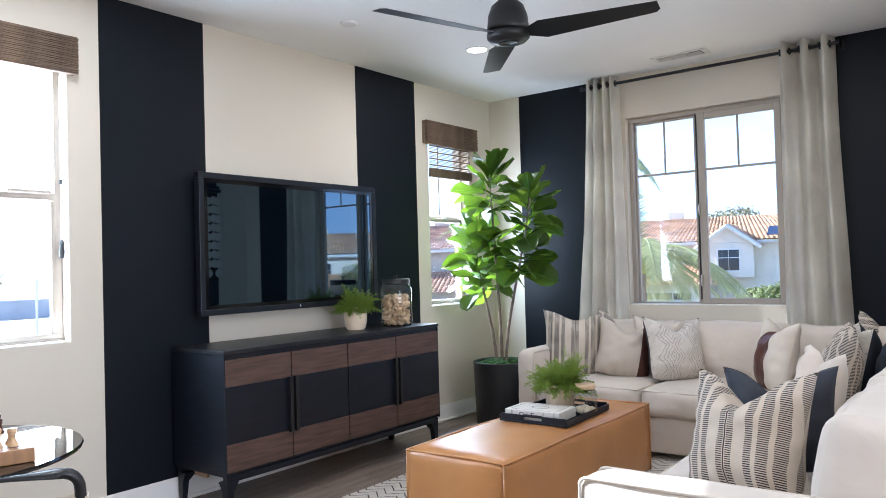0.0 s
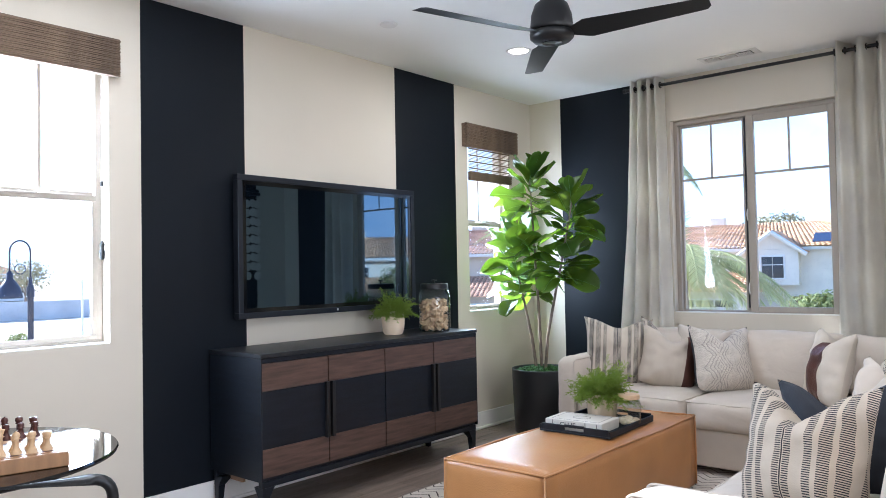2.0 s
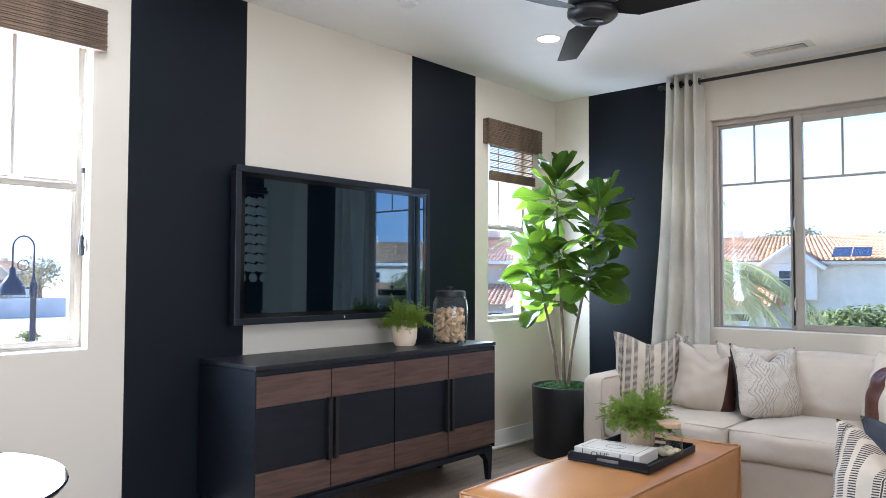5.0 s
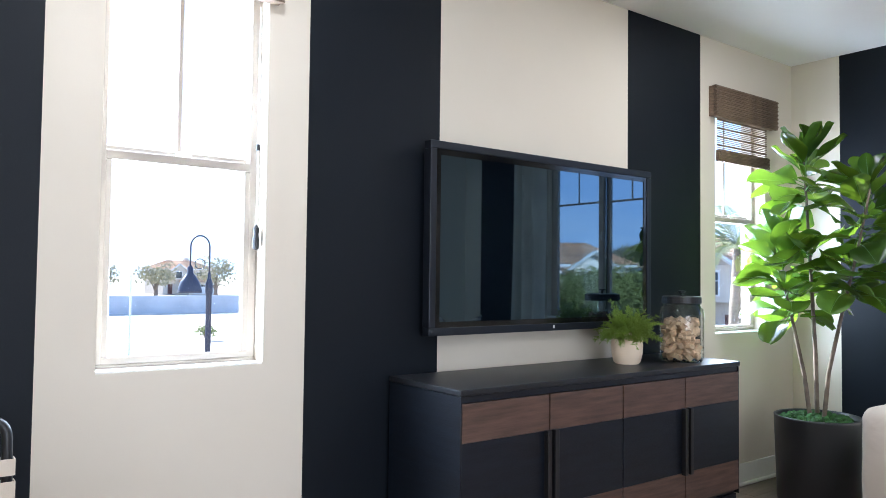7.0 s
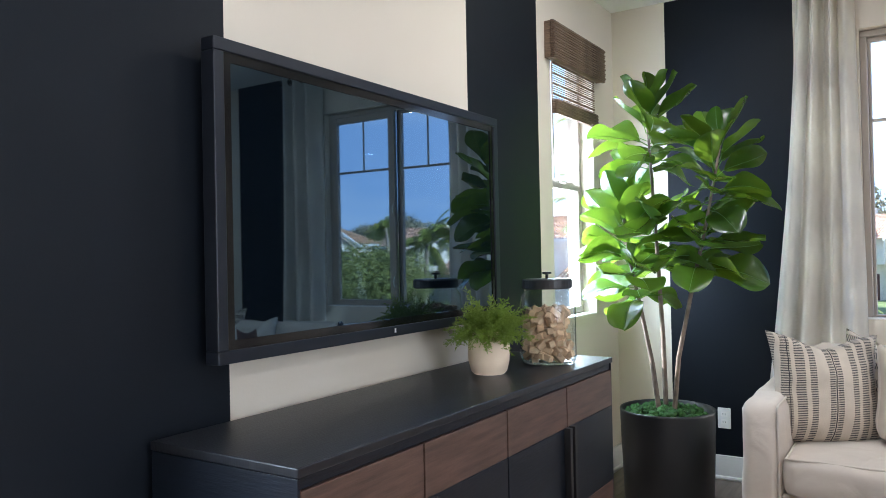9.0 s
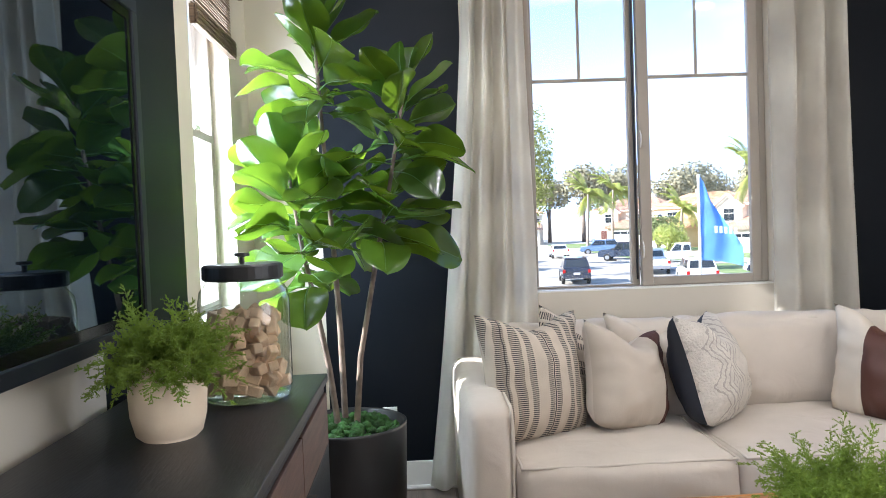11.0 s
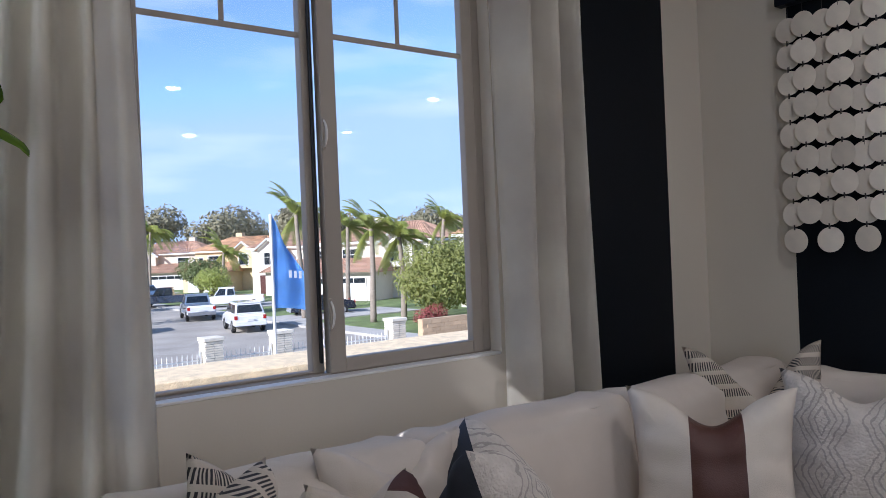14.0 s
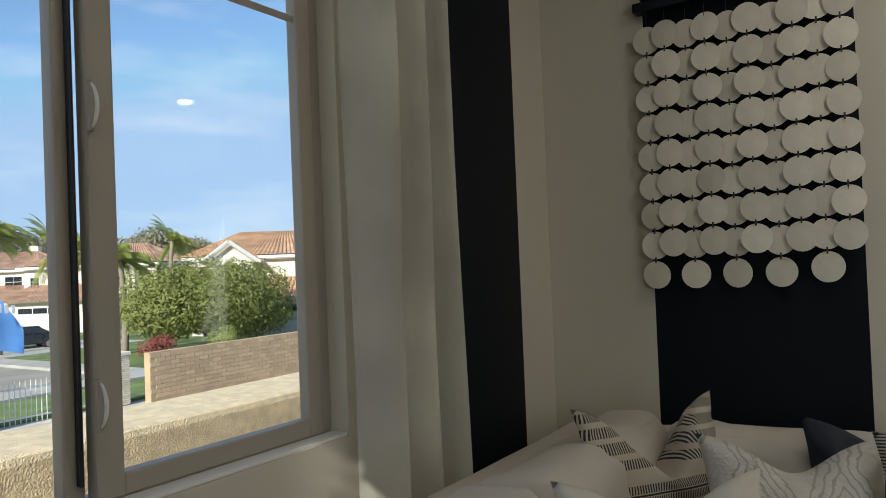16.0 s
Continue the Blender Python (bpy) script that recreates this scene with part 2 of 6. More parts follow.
# zigzag rug
M_RUG = mat("rug_wool", (0.60, 0.55, 0.49), 0.95, var=0.07, scale=12, bump=0.5, bscale=260)
n, l = M_RUG.node_tree.nodes, M_RUG.node_tree.links
sep = n.new("ShaderNodeSeparateXYZ")
l.new(n["Texture Coordinate"].outputs["Object"], sep.inputs[0])
tri = math_node(n, l, "PINGPONG", sep.outputs[0], 0.075)
shift = math_node(n, l, "ADD", sep.outputs[1], math_node(n, l, "MULTIPLY", tri, 0.9))
lane = math_node(n, l, "FRACT", math_node(n, l, "DIVIDE", shift, 0.066))
wob = n.new("ShaderNodeTexNoise")
wob.inputs["Scale"].default_value = 45
l.new(n["Texture Coordinate"].outputs["Object"], wob.inputs["Vector"])
lane2 = math_node(n, l, "ADD", lane, math_node(n, l, "MULTIPLY", math_node(n, l, "SUBTRACT", wob.outputs[0], 0.5), 0.22))
paint_over(M_RUG, stripe_mask(n, l, lane2, [(0.42, 0.56)]), (0.07, 0.055, 0.05))


def striped_cloth(name, axis, bands, thin, ground=(0.53, 0.46, 0.375)):
    """Cream cloth with bands of short dark dashes across, and thin solid lines."""
    m = mat(name, ground, 0.9, var=0.08, scale=14, bump=0.3, bscale=260)
    n, l = m.node_tree.nodes, m.node_tree.links
    s = n.new("ShaderNodeSeparateXYZ")
    l.new(n["Texture Coordinate"].outputs["Object"], s.inputs[0])
    along, across = s.outputs[axis], s.outputs[2 if axis == 0 else 0]
    dash = math_node(n, l, "FRACT", math_node(n, l, "DIVIDE", across, 0.0072))
    on = math_node(n, l, "LESS_THAN", dash, 0.5)
    mask = math_node(n, l, "MULTIPLY", stripe_mask(n, l, along, bands), on)
    mask = math_node(n, l, "MAXIMUM", mask, stripe_mask(n, l, along, thin))
    paint_over(m, mask, (0.035, 0.034, 0.038))
    return m


DASHES = [(-0.236, -0.212), (-0.196, -0.164), (-0.150, -0.116), (-0.100, -0.076), (-0.030, -0.008), (0.002, 0.024), (0.066, 0.092), (0.108, 0.140), (0.154, 0.184), (0.200, 0.226)]
LINES = [(-0.0055, -0.0005), (-0.174, -0.171)]
M_STRIPE_V = striped_cloth("striped_cloth_upright", 0, DASHES, LINES)
M_STRIPE_H = striped_cloth("striped_cloth_level", 2, DASHES, LINES)
wrinkled(M_STRIPE_V, 8.0, 0.3)
wrinkled(M_STRIPE_H, 8.0, 0.3)

# tufted diamond weave
M_DIAMOND = mat("tufted_weave", (0.66, 0.60, 0.53), 0.95, var=0.08, scale=30, bump=0.9, bscale=120)
n, l = M_DIAMOND.node_tree.nodes, M_DIAMOND.node_tree.links
sep = n.new("ShaderNodeSeparateXYZ")
l.new(n["Texture Coordinate"].outputs["Object"], sep.inputs[0])
wob = n.new("ShaderNodeTexNoise")
wob.inputs["Scale"].default_value = 35
l.new(n["Texture Coordinate"].outputs["Object"], wob.inputs["Vector"])
zz = math_node(n, l, "PINGPONG", sep.outputs[2], 0.075)
dx = math_node(n, l, "PINGPONG", sep.outputs[0], 0.09)
dist = math_node(n, l, "ADD", math_node(n, l, "ADD", dx, math_node(n, l, "MULTIPLY", zz, 0.55)), math_node(n, l, "MULTIPLY", wob.outputs[0], 0.022))
ring = math_node(n, l, "FRACT", math_node(n, l, "DIVIDE", dist, 0.019))
side = math_node(n, l, "GREATER_THAN", dist, 0.055)
paint_over(M_DIAMOND, math_node(n, l, "MULTIPLY", math_node(n, l, "MULTIPLY", stripe_mask(n, l, ring, [(0.3, 0.6)]), side), 0.5), (0.24, 0.215, 0.195))

# cloth with a leather strip on one side
M_LEATHERBAND = mat("cream_cloth_leather_band", (0.52, 0.45, 0.37), 0.85, var=0.05, scale=8, bump=0.25, bscale=300)

# plank floor
M_PLANK = pieces(mat("floor_plank", (0.20, 0.155, 0.125), 0.42, var=0.3, scale=3, bump=0.12, bscale=24, stretch=(9, 1, 1)), 0.22)

# outdoors
M_ASPHALT = mat("asphalt", (0.33, 0.30, 0.26), 0.9, var=0.2, scale=0.4, bump=0.3, bscale=60)
M_CONCRETE = mat("concrete", (0.42, 0.40, 0.37), 0.9, var=0.12, scale=0.8, bump=0.2, bscale=40)
M_GRASS = mat("lawn", (0.14, 0.19, 0.06), 0.95, var=0.4, scale=1.2, bump=0.6, bscale=30)
M_EARTH = mat("bare_ground", (0.58, 0.52, 0.43), 0.95, var=0.3, scale=0.6, bump=0.4, bscale=4)
M_STUCCO = mat("sand_stucco", (0.78, 0.63, 0.42), 0.95, var=0.16, scale=22, bump=0.8, bscale=130)
M_STUCCOWHITE = mat("white_stucco", (0.70, 0.64, 0.55), 0.9, var=0.06, scale=1.5, bump=0.3, bscale=30)
M_STUCCOTAN = mat("tan_stucco", (0.62, 0.47, 0.28), 0.9, var=0.06, scale=1.5, bump=0.3, bscale=30)
M_STUCCOBEIGE = mat("beige_stucco", (0.58, 0.50, 0.40), 0.9, var=0.06, scale=1.5, bump=0.3, bscale=30)
M_BRICKWALL = mat("block_wall", (0.52, 0.37, 0.23), 0.9, var=0.15, scale=1.5, bump=0.3, bscale=20)
M_BRICKWHITE = pieces(mat("white_brick", (0.72, 0.66, 0.55), 0.85, var=0.1, scale=5, bump=0.3, bscale=40), 0.12)
M_ROOF = mat("terracotta_tile", (0.50, 0.31, 0.215), 0.85, var=0.35, scale=1.2, bump=0.3, bscale=15)
M_ROOFTAN = mat("sand_tile", (0.58, 0.35, 0.20), 0.85, var=0.3, scale=1.2, bump=0.3, bscale=15)
M_WHITEPAINT = mat("white_paint", (0.68, 0.67, 0.64), 0.5, var=0.05, bump=0.03)
M_DARKGLASS = mat("dark_glazing", (0.02, 0.025, 0.03), 0.05, var=0.1, bump=0)
M_CARWHITE = mat("white_car_paint", (0.78, 0.78, 0.78), 0.25, var=0.02, bump=0, coat=1.0)
M_CARDARK = mat("dark_car_paint", (0.02, 0.025, 0.04), 0.25, var=0.02, bump=0, coat=1.0)
M_CARBLUE = mat("blue_car_paint", (0.10, 0.16, 0.27), 0.25, var=0.02, bump=0, coat=1.0)
M_TYRE = mat("tyre", (0.015, 0.015, 0.015), 0.8, var=0.1)
M_RIM = mat("alloy_rim", (0.5, 0.5, 0.52), 0.3, 0.9, var=0.05, bump=0)
M_TAIL = mat("tail_light", (0.35, 0.01, 0.01), 0.2, var=0.05, bump=0)
M_FLAG = leafy("blue_flag", (0.18, 0.40, 0.75), (0.20, 0.42, 0.78), 0.7, 0.35, 3)
M_FLAGMARK = mat("flag_print", (0.8, 0.8, 0.8), 0.7, var=0.02, bump=0)
M_PALM = leafy("palm_leaflets", (0.33, 0.37, 0.10), (0.58, 0.60, 0.18), 0.5, 0.5, 1.5)
M_PALMTRUNK = mat("palm_trunk", (0.26, 0.215, 0.17), 0.9, var=0.2, scale=5, bump=0.5, bscale=12, stretch=(1, 1, 4))
M_PALMNEAR = leafy("near_palm_leaflets", (0.33, 0.35, 0.18), (0.45, 0.48, 0.24), 0.5, 0.35, 1.5)
M_GARDEN = leafy("garden_tree_leaves", (0.23, 0.245, 0.07), (0.42, 0.43, 0.11), 0.75, 0.32, 1.0)
M_TREE = leafy("tree_leaves", (0.14, 0.17, 0.06), (0.26, 0.30, 0.10), 0.7, 0.25, 1.0)
M_TREEFAR = leafy("far_tree_leaves", (0.26, 0.24, 0.15), (0.30, 0.27, 0.16), 0.8, 0.2, 0.3)
M_TREERED = leafy("flower_shrub", (0.30, 0.06, 0.06), (0.3, 0.08, 0.06), 0.7, 0.2, 3)
M_LAMPBLUE = mat("lamp_post_paint", (0.03, 0.035, 0.06), 0.4, 0.3, var=0.05, bump=0.02)
M_SOLAR = mat("solar_panel", (0.015, 0.02, 0.05), 0.15, var=0.1, bump=0)
M_BLUEWALL = mat("grey_block_wall", (0.50, 0.50, 0.51), 0.9, var=0.1, scale=0.5, bump=0.2)


# ---- helpers of the building work ----
def part(name, bm, material, parent=None, label="", smooth=False):
    """Links a bmesh as one mesh object, under a thing or a part."""
    me = bpy.data.meshes.new(name)
    if smooth:
        for f in bm.faces:
            f.smooth = True
    bm.to_mesh(me)
    bm.free()
    for m in (material if isinstance(material, (list, tuple)) else [material]):
        me.materials.append(m)
    ob = new(name, me)
    if parent is not None:
        ob.parent = parent
    if label:
        ob["label"] = label
    return ob


def share(name, data, parent, m):
    """One more object on an existing mesh."""
    ob = new(name, data)
    ob.parent = parent
    ob.matrix_basis = m
    return ob


def thing(name, m, label, category, group="", kind=""):
    ob = new(name)
    ob.empty_display_size = 0.1
    ob.matrix_world = m
    return tagged(ob, label, category, group, kind)


def box(bm, x0, y0, z0, x1, y1, z1, bevel=0.0, seg=2, index=0):
    fresh = bmesh.ops.create_cube(bm, size=1)["verts"]
    c, s = Vector(((x0 + x1) / 2, (y0 + y1) / 2, (z0 + z1) / 2)), (abs(x1 - x0), abs(y1 - y0), abs(z1 - z0))
    for v in fresh:
        v.co = Vector((v.co.x * s[0], v.co.y * s[1], v.co.z * s[2])) + c
    for f in {f for v in fresh for f in v.link_faces}:
        f.material_index = index
    if bevel:
        bmesh.ops.bevel(bm, geom=list({e for v in fresh for e in v.link_edges}), offset=bevel, segments=seg, affect="EDGES", profile=0.5)
    return bm


def boxes(*rows, bevel=0.0):
    bm = bmesh.new()
    for r in rows:
        box(bm, *r, bevel=bevel)
    return bm


def lathe(profile, n=28, bm=None):
    """A turned solid from (radius, height) pairs."""
    bm = bm or bmesh.new()
    rings = []
    for r, z in profile:
        rings.append([bm.verts.new((r * math.cos(2 * math.pi * i / n), r * math.sin(2 * math.pi * i / n), z)) for i in range(n)] if r > 1e-6 else [bm.verts.new((0, 0, z))])
    for a, b in zip(rings, rings[1:]):
        for i in range(n):
            j = (i + 1) % n
            if len(a) == 1:
                bm.faces.new((a[0], b[j], b[i])[::-1]) if len(b) > 1 else None
            elif len(b) == 1:
                bm.faces.new((a[i], a[j], b[0]))
            else:
                bm.faces.new((a[i], a[j], b[j], b[i]))
    return bm


def tube(points, radii, n=10, bm=None, caps=True):
    """A round bar along points."""
    bm = bm or bmesh.new()
    pts = [Vector(p) for p in points]
    if not hasattr(radii, "__len__"):
        radii = [radii] * len(pts)
    rings, ref = [], Vector((0.31, 0.17, 0.93))
    for i, p in enumerate(pts):
        d = (pts[min(i + 1, len(pts) - 1)] - pts[max(i - 1, 0)]).normalized()
        if abs(d.dot(ref)) > 0.95:
            ref = Vector((1, 0, 0))
        a = d.cross(ref).normalized()
        b = d.cross(a)
        rings.append([bm.verts.new(p + radii[i] * (math.cos(2 * math.pi * k / n) * a + math.sin(2 * math.pi * k / n) * b)) for k in range(n)])
    for r, s in zip(rings, rings[1:]):
        for k in range(n):
            bm.faces.new((r[k], s[k], s[(k + 1) % n], r[(k + 1) % n]))
    if caps:
        bm.faces.new(rings[0])
        bm.faces.new(rings[-1][::-1])
    return bm


def arc(points, r, steps=5):
    """Rounds the corners of a polyline."""
    pts = [Vector(p) for p in points]
    out = [pts[0]]
    for a, b, c in zip(pts, pts[1:], pts[2:]):
        u, v = (a - b).normalized(), (c - b).normalized()
        for i in range(steps + 1):
            s = i / steps
            out.append((1 - s) ** 2 * (b + u * r) + 2 * s * (1 - s) * b + s * s * (b + v * r))
    return out + [pts[-1]]


def soft_box(hx, hy, hz, r=0.05, bulge=0.02, n=10, wob=0.0, seed=0.0):
    """A stuffed block about its own middle: rounded edges, crowned faces."""
    bm = bmesh.new()
    bmesh.ops.create_cube(bm, size=2)
    bmesh.ops.subdivide_edges(bm, edges=bm.edges[:], cuts=n, use_grid_fill=True)
    r = min(r, hx, hy, hz)
    for v in bm.verts:
        u = v.co.copy()
        p = Vector((u.x * hx, u.y * hy, u.z * hz))
        q = Vector((max(-hx + r, min(hx - r, p.x)), max(-hy + r, min(hy - r, p.y)), max(-hz + r, min(hz - r, p.z))))
        d = p - q
        p = q + d.normalized() * r if d.length > 1e-6 else p
        fx, fy, fz = 1 - u.x ** 2, 1 - u.y ** 2, 1 - u.z ** 2
        p += bulge * Vector((u.x * fy * fz, u.y * fx * fz, u.z * fx * fy)) * 1.0
        if wob:
            p += wob * Vector((noise.noise(p * 7 + Vector((seed, 0, 0))), noise.noise(p * 7 + Vector((0, seed, 5))), noise.noise(p * 7 + Vector((3, 0, seed)))))
        v.co = p
    bm.normal_update()
    return bm


def pillow_mesh(s, t, chop=0.0, n=22, seed=0.0):
    """A square scatter cushion: plump middle, thin edges, drawn-out corners; chop dents its top."""
    bm = bmesh.new()
    front, back = {}, {}
    for i in range(n + 1):
        for j in range(n + 1):
            u, v = 2 * i / n - 1, 2 * j / n - 1
            x = s / 2 * u * (1 - 0.13 * (1 - v * v)) * (1 - 0.13 * max(0.0, -v) ** 4)
            z = s / 2 * v * (1 - 0.10 * (1 - u * u) * (v > 0) - (0.10 * u * u * u * u if v < 0 else 0))
            h = t / 2 * max(0.0, (1 - u ** 4) * (1 - v ** 4)) ** 0.48 * (0.60 + 0.40 * (1 - u * u) * (1 - v * v))
            if chop:
                g = math.exp(-(u / 0.45) ** 2) * max(0.0, (v + 0.25) / 1.25) ** 1.6
                z -= chop * g
                h *= 1 + 0.25 * g
            sag = max(0.0, -v) ** 2
            h *= 1 + 0.42 * sag * (1 - v * v)
            w = 0.016 * noise.noise(Vector((u * 2.6 + seed, v * 2.6, seed))) * (1 - abs(u) ** 6)
            crease = 0.014 * noise.noise(Vector((u * 9 + seed, v * 3, seed + 4))) * (abs(u) ** 2 + abs(v) ** 2) * 0.5
            pinch = max(abs(u), abs(v)) ** 3
            crease += 0.006 * pinch * math.sin(17 * (u if abs(v) > abs(u) else v) + 3 * seed)
            rim = i in (0, n) or j in (0, n)
            front[i, j] = bm.verts.new((x, -h + (0 if rim else w + crease), z))
            back[i, j] = front[i, j] if rim else bm.verts.new((x, h + w, z))
    for i in range(n):
        for j in range(n):
            bm.faces.new((front[i, j], front[i + 1, j], front[i + 1, j + 1], front[i, j + 1]))
            bm.faces.new((back[i, j], back[i, j + 1], back[i + 1, j + 1], back[i + 1, j])).material_index = 1
    return bm


# ---- the shell of the room ----
def wall(name, axis, at, thick, a0, a1, holes=(), dark=(), z0=0.0, z1=CEIL):
    """A wall along an axis, its inner face at 'at', with openings through it and painted stripes."""
    cuts = sorted({a0, a1, *[h[0] for h in holes], *[h[1] for h in holes], *[d for s in dark for d in s if a0 < d < a1]})
    bm = bmesh.new()
    for lo, hi in zip(cuts, cuts[1:]):
        mid = (lo + hi) / 2
        tone = 1 if any(s[0] < mid < s[1] for s in dark) else 0
        spans = [(z0, z1)]
        for h in holes:
            if h[0] < mid < h[1]:
                spans = [(z0, h[2]), (h[3], z1)]
        for b, t in spans:
            if axis == "y":
                box(bm, at, lo, b, at + thick, hi, t, index=tone)
            else:
                box(bm, lo, at, b, hi, at + thick, t, index=tone)
    return tagged(part(name, bm, [M_WALL, M_DARK]), kind="structure")


LW = (1.223, 1.794, 0.94, 2.42)      # openings: along the wall, then heights
SW = (4.69, 5.252, 0.94, 2.42)
MW = (-2.445, -1.262, 0.915, 2.405)
TVS = [(-1.6, -0.9), (0.42, 1.047), (1.963, 2.597), (3.868, 4.538)]
tagged(wall("wall_west", "y", WX, -0.16, -2.6, WY, [LW, SW], TVS), "greige painted wall with wide charcoal stripes and two windows", "wall")
tagged(wall("wall_north", "x", WY, 0.16, WX - 0.16, RX + 0.15, [MW], [(-3.433, -2.75), (-0.98, -0.30)]), "greige painted wall with charcoal stripes and a wide window", "wall")
tagged(wall("wall_east", "y", RX, 0.15, 3.9, WY, [], [(4.536, 5.195)]), "greige painted end wall with a charcoal stripe", "wall")
tagged(wall("wall_return", "x", 3.9, 0.15, RX + 0.15, 4.3), "plain greige painted wall", "wall")
# hole added in the unseen far wall to admit the fill light
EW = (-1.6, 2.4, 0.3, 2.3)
tagged(wall("wall_far_east", "y", 4.3, 0.16, -2.6, 4.05, [EW]), "plain greige painted wall, cut for an added unseen window", "wall")
tagged(wall("wall_south", "x", -2.6, -0.15, WX - 0.16, 4.46), "plain greige painted wall", "wall")
ceiling = part("ceiling", boxes((WX - 0.16, -2.75, CEIL, 4.46, WY + 0.16, CEIL + 0.15)), M_CEIL)
tagged(ceiling, "smooth white painted ceiling", "ceiling", kind="structure")
floor = part("floor", boxes((WX - 0.16, -2.75, -0.25, 4.46, WY + 0.16, -0.012)), M_ASPHALT)
tagged(floor, "grey-brown wood plank floor", "floor", kind="structure")


def baseboard(x0, y0, x1, y1, nx, ny):
    """A skirting board with a rounded foot, from one end to the other, proud along (nx, ny)."""
    bm = bmesh.new()
    t = 0.016
    box(bm, min(x0, x1 + nx * t, x0 + nx * t, x1), min(y0, y0 + ny * t, y1), 0, max(x0, x1, x0 + nx * t), max(y0, y1, y0 + ny * t), 0.135, bevel=0.004)
    k = 0.03
    box(bm, min(x0, x0 + nx * k, x1), min(y0, y0 + ny * k, y1), 0, max(x1, x0, x0 + nx * k), max(y0, y1, y0 + ny * k), 0.022, bevel=0.008)
    tagged(part("baseboard", bm, M_TRIM), "white painted skirting board", "baseboard", kind="structure")


baseboard(WX, -2.6, WX, WY, 1, 0)
baseboard(WX + 0.03, WY, RX - 0.03, WY, 0, -1)
baseboard(RX, 3.9, RX, WY, -1, 0)
baseboard(RX, 3.9, 4.27, 3.9, 0, -1)
baseboard(4.3, -2.57, 4.3, 3.87, -1, 0)
baseboard(WX + 0.03, -2.6, 4.3, -2.6, 0, 1)


# ---- windows ----
def bar(parent, name, x0, z0, x1, z1, y0, y1, material=None, bevel=0.004):
    return part(name, boxes((x0, y0, z0, x1, y1, z1), bevel=bevel), material or M_VINYL, parent)


def pane(parent, x0, z0, x1, z1, y):
    ob = part("pane", boxes((x0, y - 0.002, z0, x1, y + 0.002, z1)), M_GLASS, parent, "clear glass pane")
    ob.visible_shadow = False
    return ob


def window_base(name, m, w, h, label, foot=0.034, lip=0.004):
    """The frame lies in local x (width) and z (height); y points outdoors. Origin at the opening's inner lower corner."""
    win = thing(name, m, label, "window", kind="structure")
    f = 0.034
    y0, y1 = 0.075, 0.15
    bar(win, "frame", 0, 0, w, foot, y0, y1)
    bar(win, "frame", 0, h - f, w, h, y0, y1)
    bar(win, "frame", 0, foot, f, h - f, y0, y1)
    bar(win, "frame", w - f, foot, w, h - f, y0, y1)
    part("window_sill", boxes((0.0, lip, 0.0, w, 0.074, 0.008), bevel=0.002), M_TRIM, win, "white painted sill")
    return win


# the wide sliding window
w, h = MW[1] - MW[0], MW[3] - MW[2]
win = window_base("window_1", pose(MW[0], WY - 0.02, MW[2]), w, h, "wide sliding window in a taupe vinyl frame with grilles", 0.010, 0.024)
s0, s1 = 0.523, 0.608
bar(win, "sash_frame", 0.034, 0.010, s0, 0.020, 0.11, 0.14)
bar(win, "sash_frame", 0.034, h - 0.056, s0, h - 0.034, 0.11, 0.14)
bar(win, "sash_frame", 0.034, 0.020, 0.05, h - 0.056, 0.11, 0.14)
bar(win, "sash_frame", s0 - 0.010, 0.010, s0 + 0.03, h - 0.034, 0.108, 0.145)
bar(win, "sash_frame", s0 + 0.030, 0.010, s1, h - 0.034, 0.07, 0.105)
bar(win, "sash_frame", w - 0.080, 0.010, w - 0.034, h - 0.034, 0.072, 0.105)
bar(win, "sash_frame", s1, 0.010, w - 0.080, 0.052, 0.072, 0.105)
bar(win, "sash_frame", s1, h - 0.085, w - 0.080, h - 0.034, 0.072, 0.105)
pane(win, 0.045, 0.016, s0, h - 0.05, 0.125)
pane(win, s1 - 0.004, 0.048, w - 0.074, h - 0.08, 0.09)
GZ = 1.940 - MW[2]
bar(win, "grille_bar", 0.05, GZ - 0.009, s0 - 0.010, GZ + 0.009, 0.117, 0.122, bevel=0.002)
bar(win, "grille_bar", s1, GZ - 0.009, w - 0.080, GZ + 0.009, 0.082, 0.087, bevel=0.002)
bar(win, "grille_bar", 0.272, GZ + 0.009, 0.288, h - 0.056, 0.117, 0.122, bevel=0.002)
bar(win, "grille_bar", 0.840, GZ + 0.009, 0.856, h - 0.085, 0.082, 0.087, bevel=0.002)
for lz in (1.639 - MW[2], 1.101 - MW[2]):
    bm = boxes((s0 + 0.026, 0.056, lz - 0.048, s0 + 0.040, 0.07, lz + 0.048), bevel=0.006)
    latch = part("latch", bm, M_VINYL, win, "taupe sash latch with an off-white lever", smooth=False)
    part("latch_lever", tube([(s0 + 0.033, 0.058 - 0.017 * math.sin(math.pi * k / 10) ** 0.7, lz - 0.04 + 0.008 * k) for k in range(11)], [0.0026 + 0.0012 * math.sin(math.pi * k / 10) for k in range(11)], 8), M_TRIM, latch, smooth=True)
# black strip that draws the shaded gap between the sashes as a bar
bar(win, "gap_shade_strip", s0 + 0.010, 0.04, s0 + 0.018, h - 0.04, 0.09, 0.106, M_BLACKMETAL)


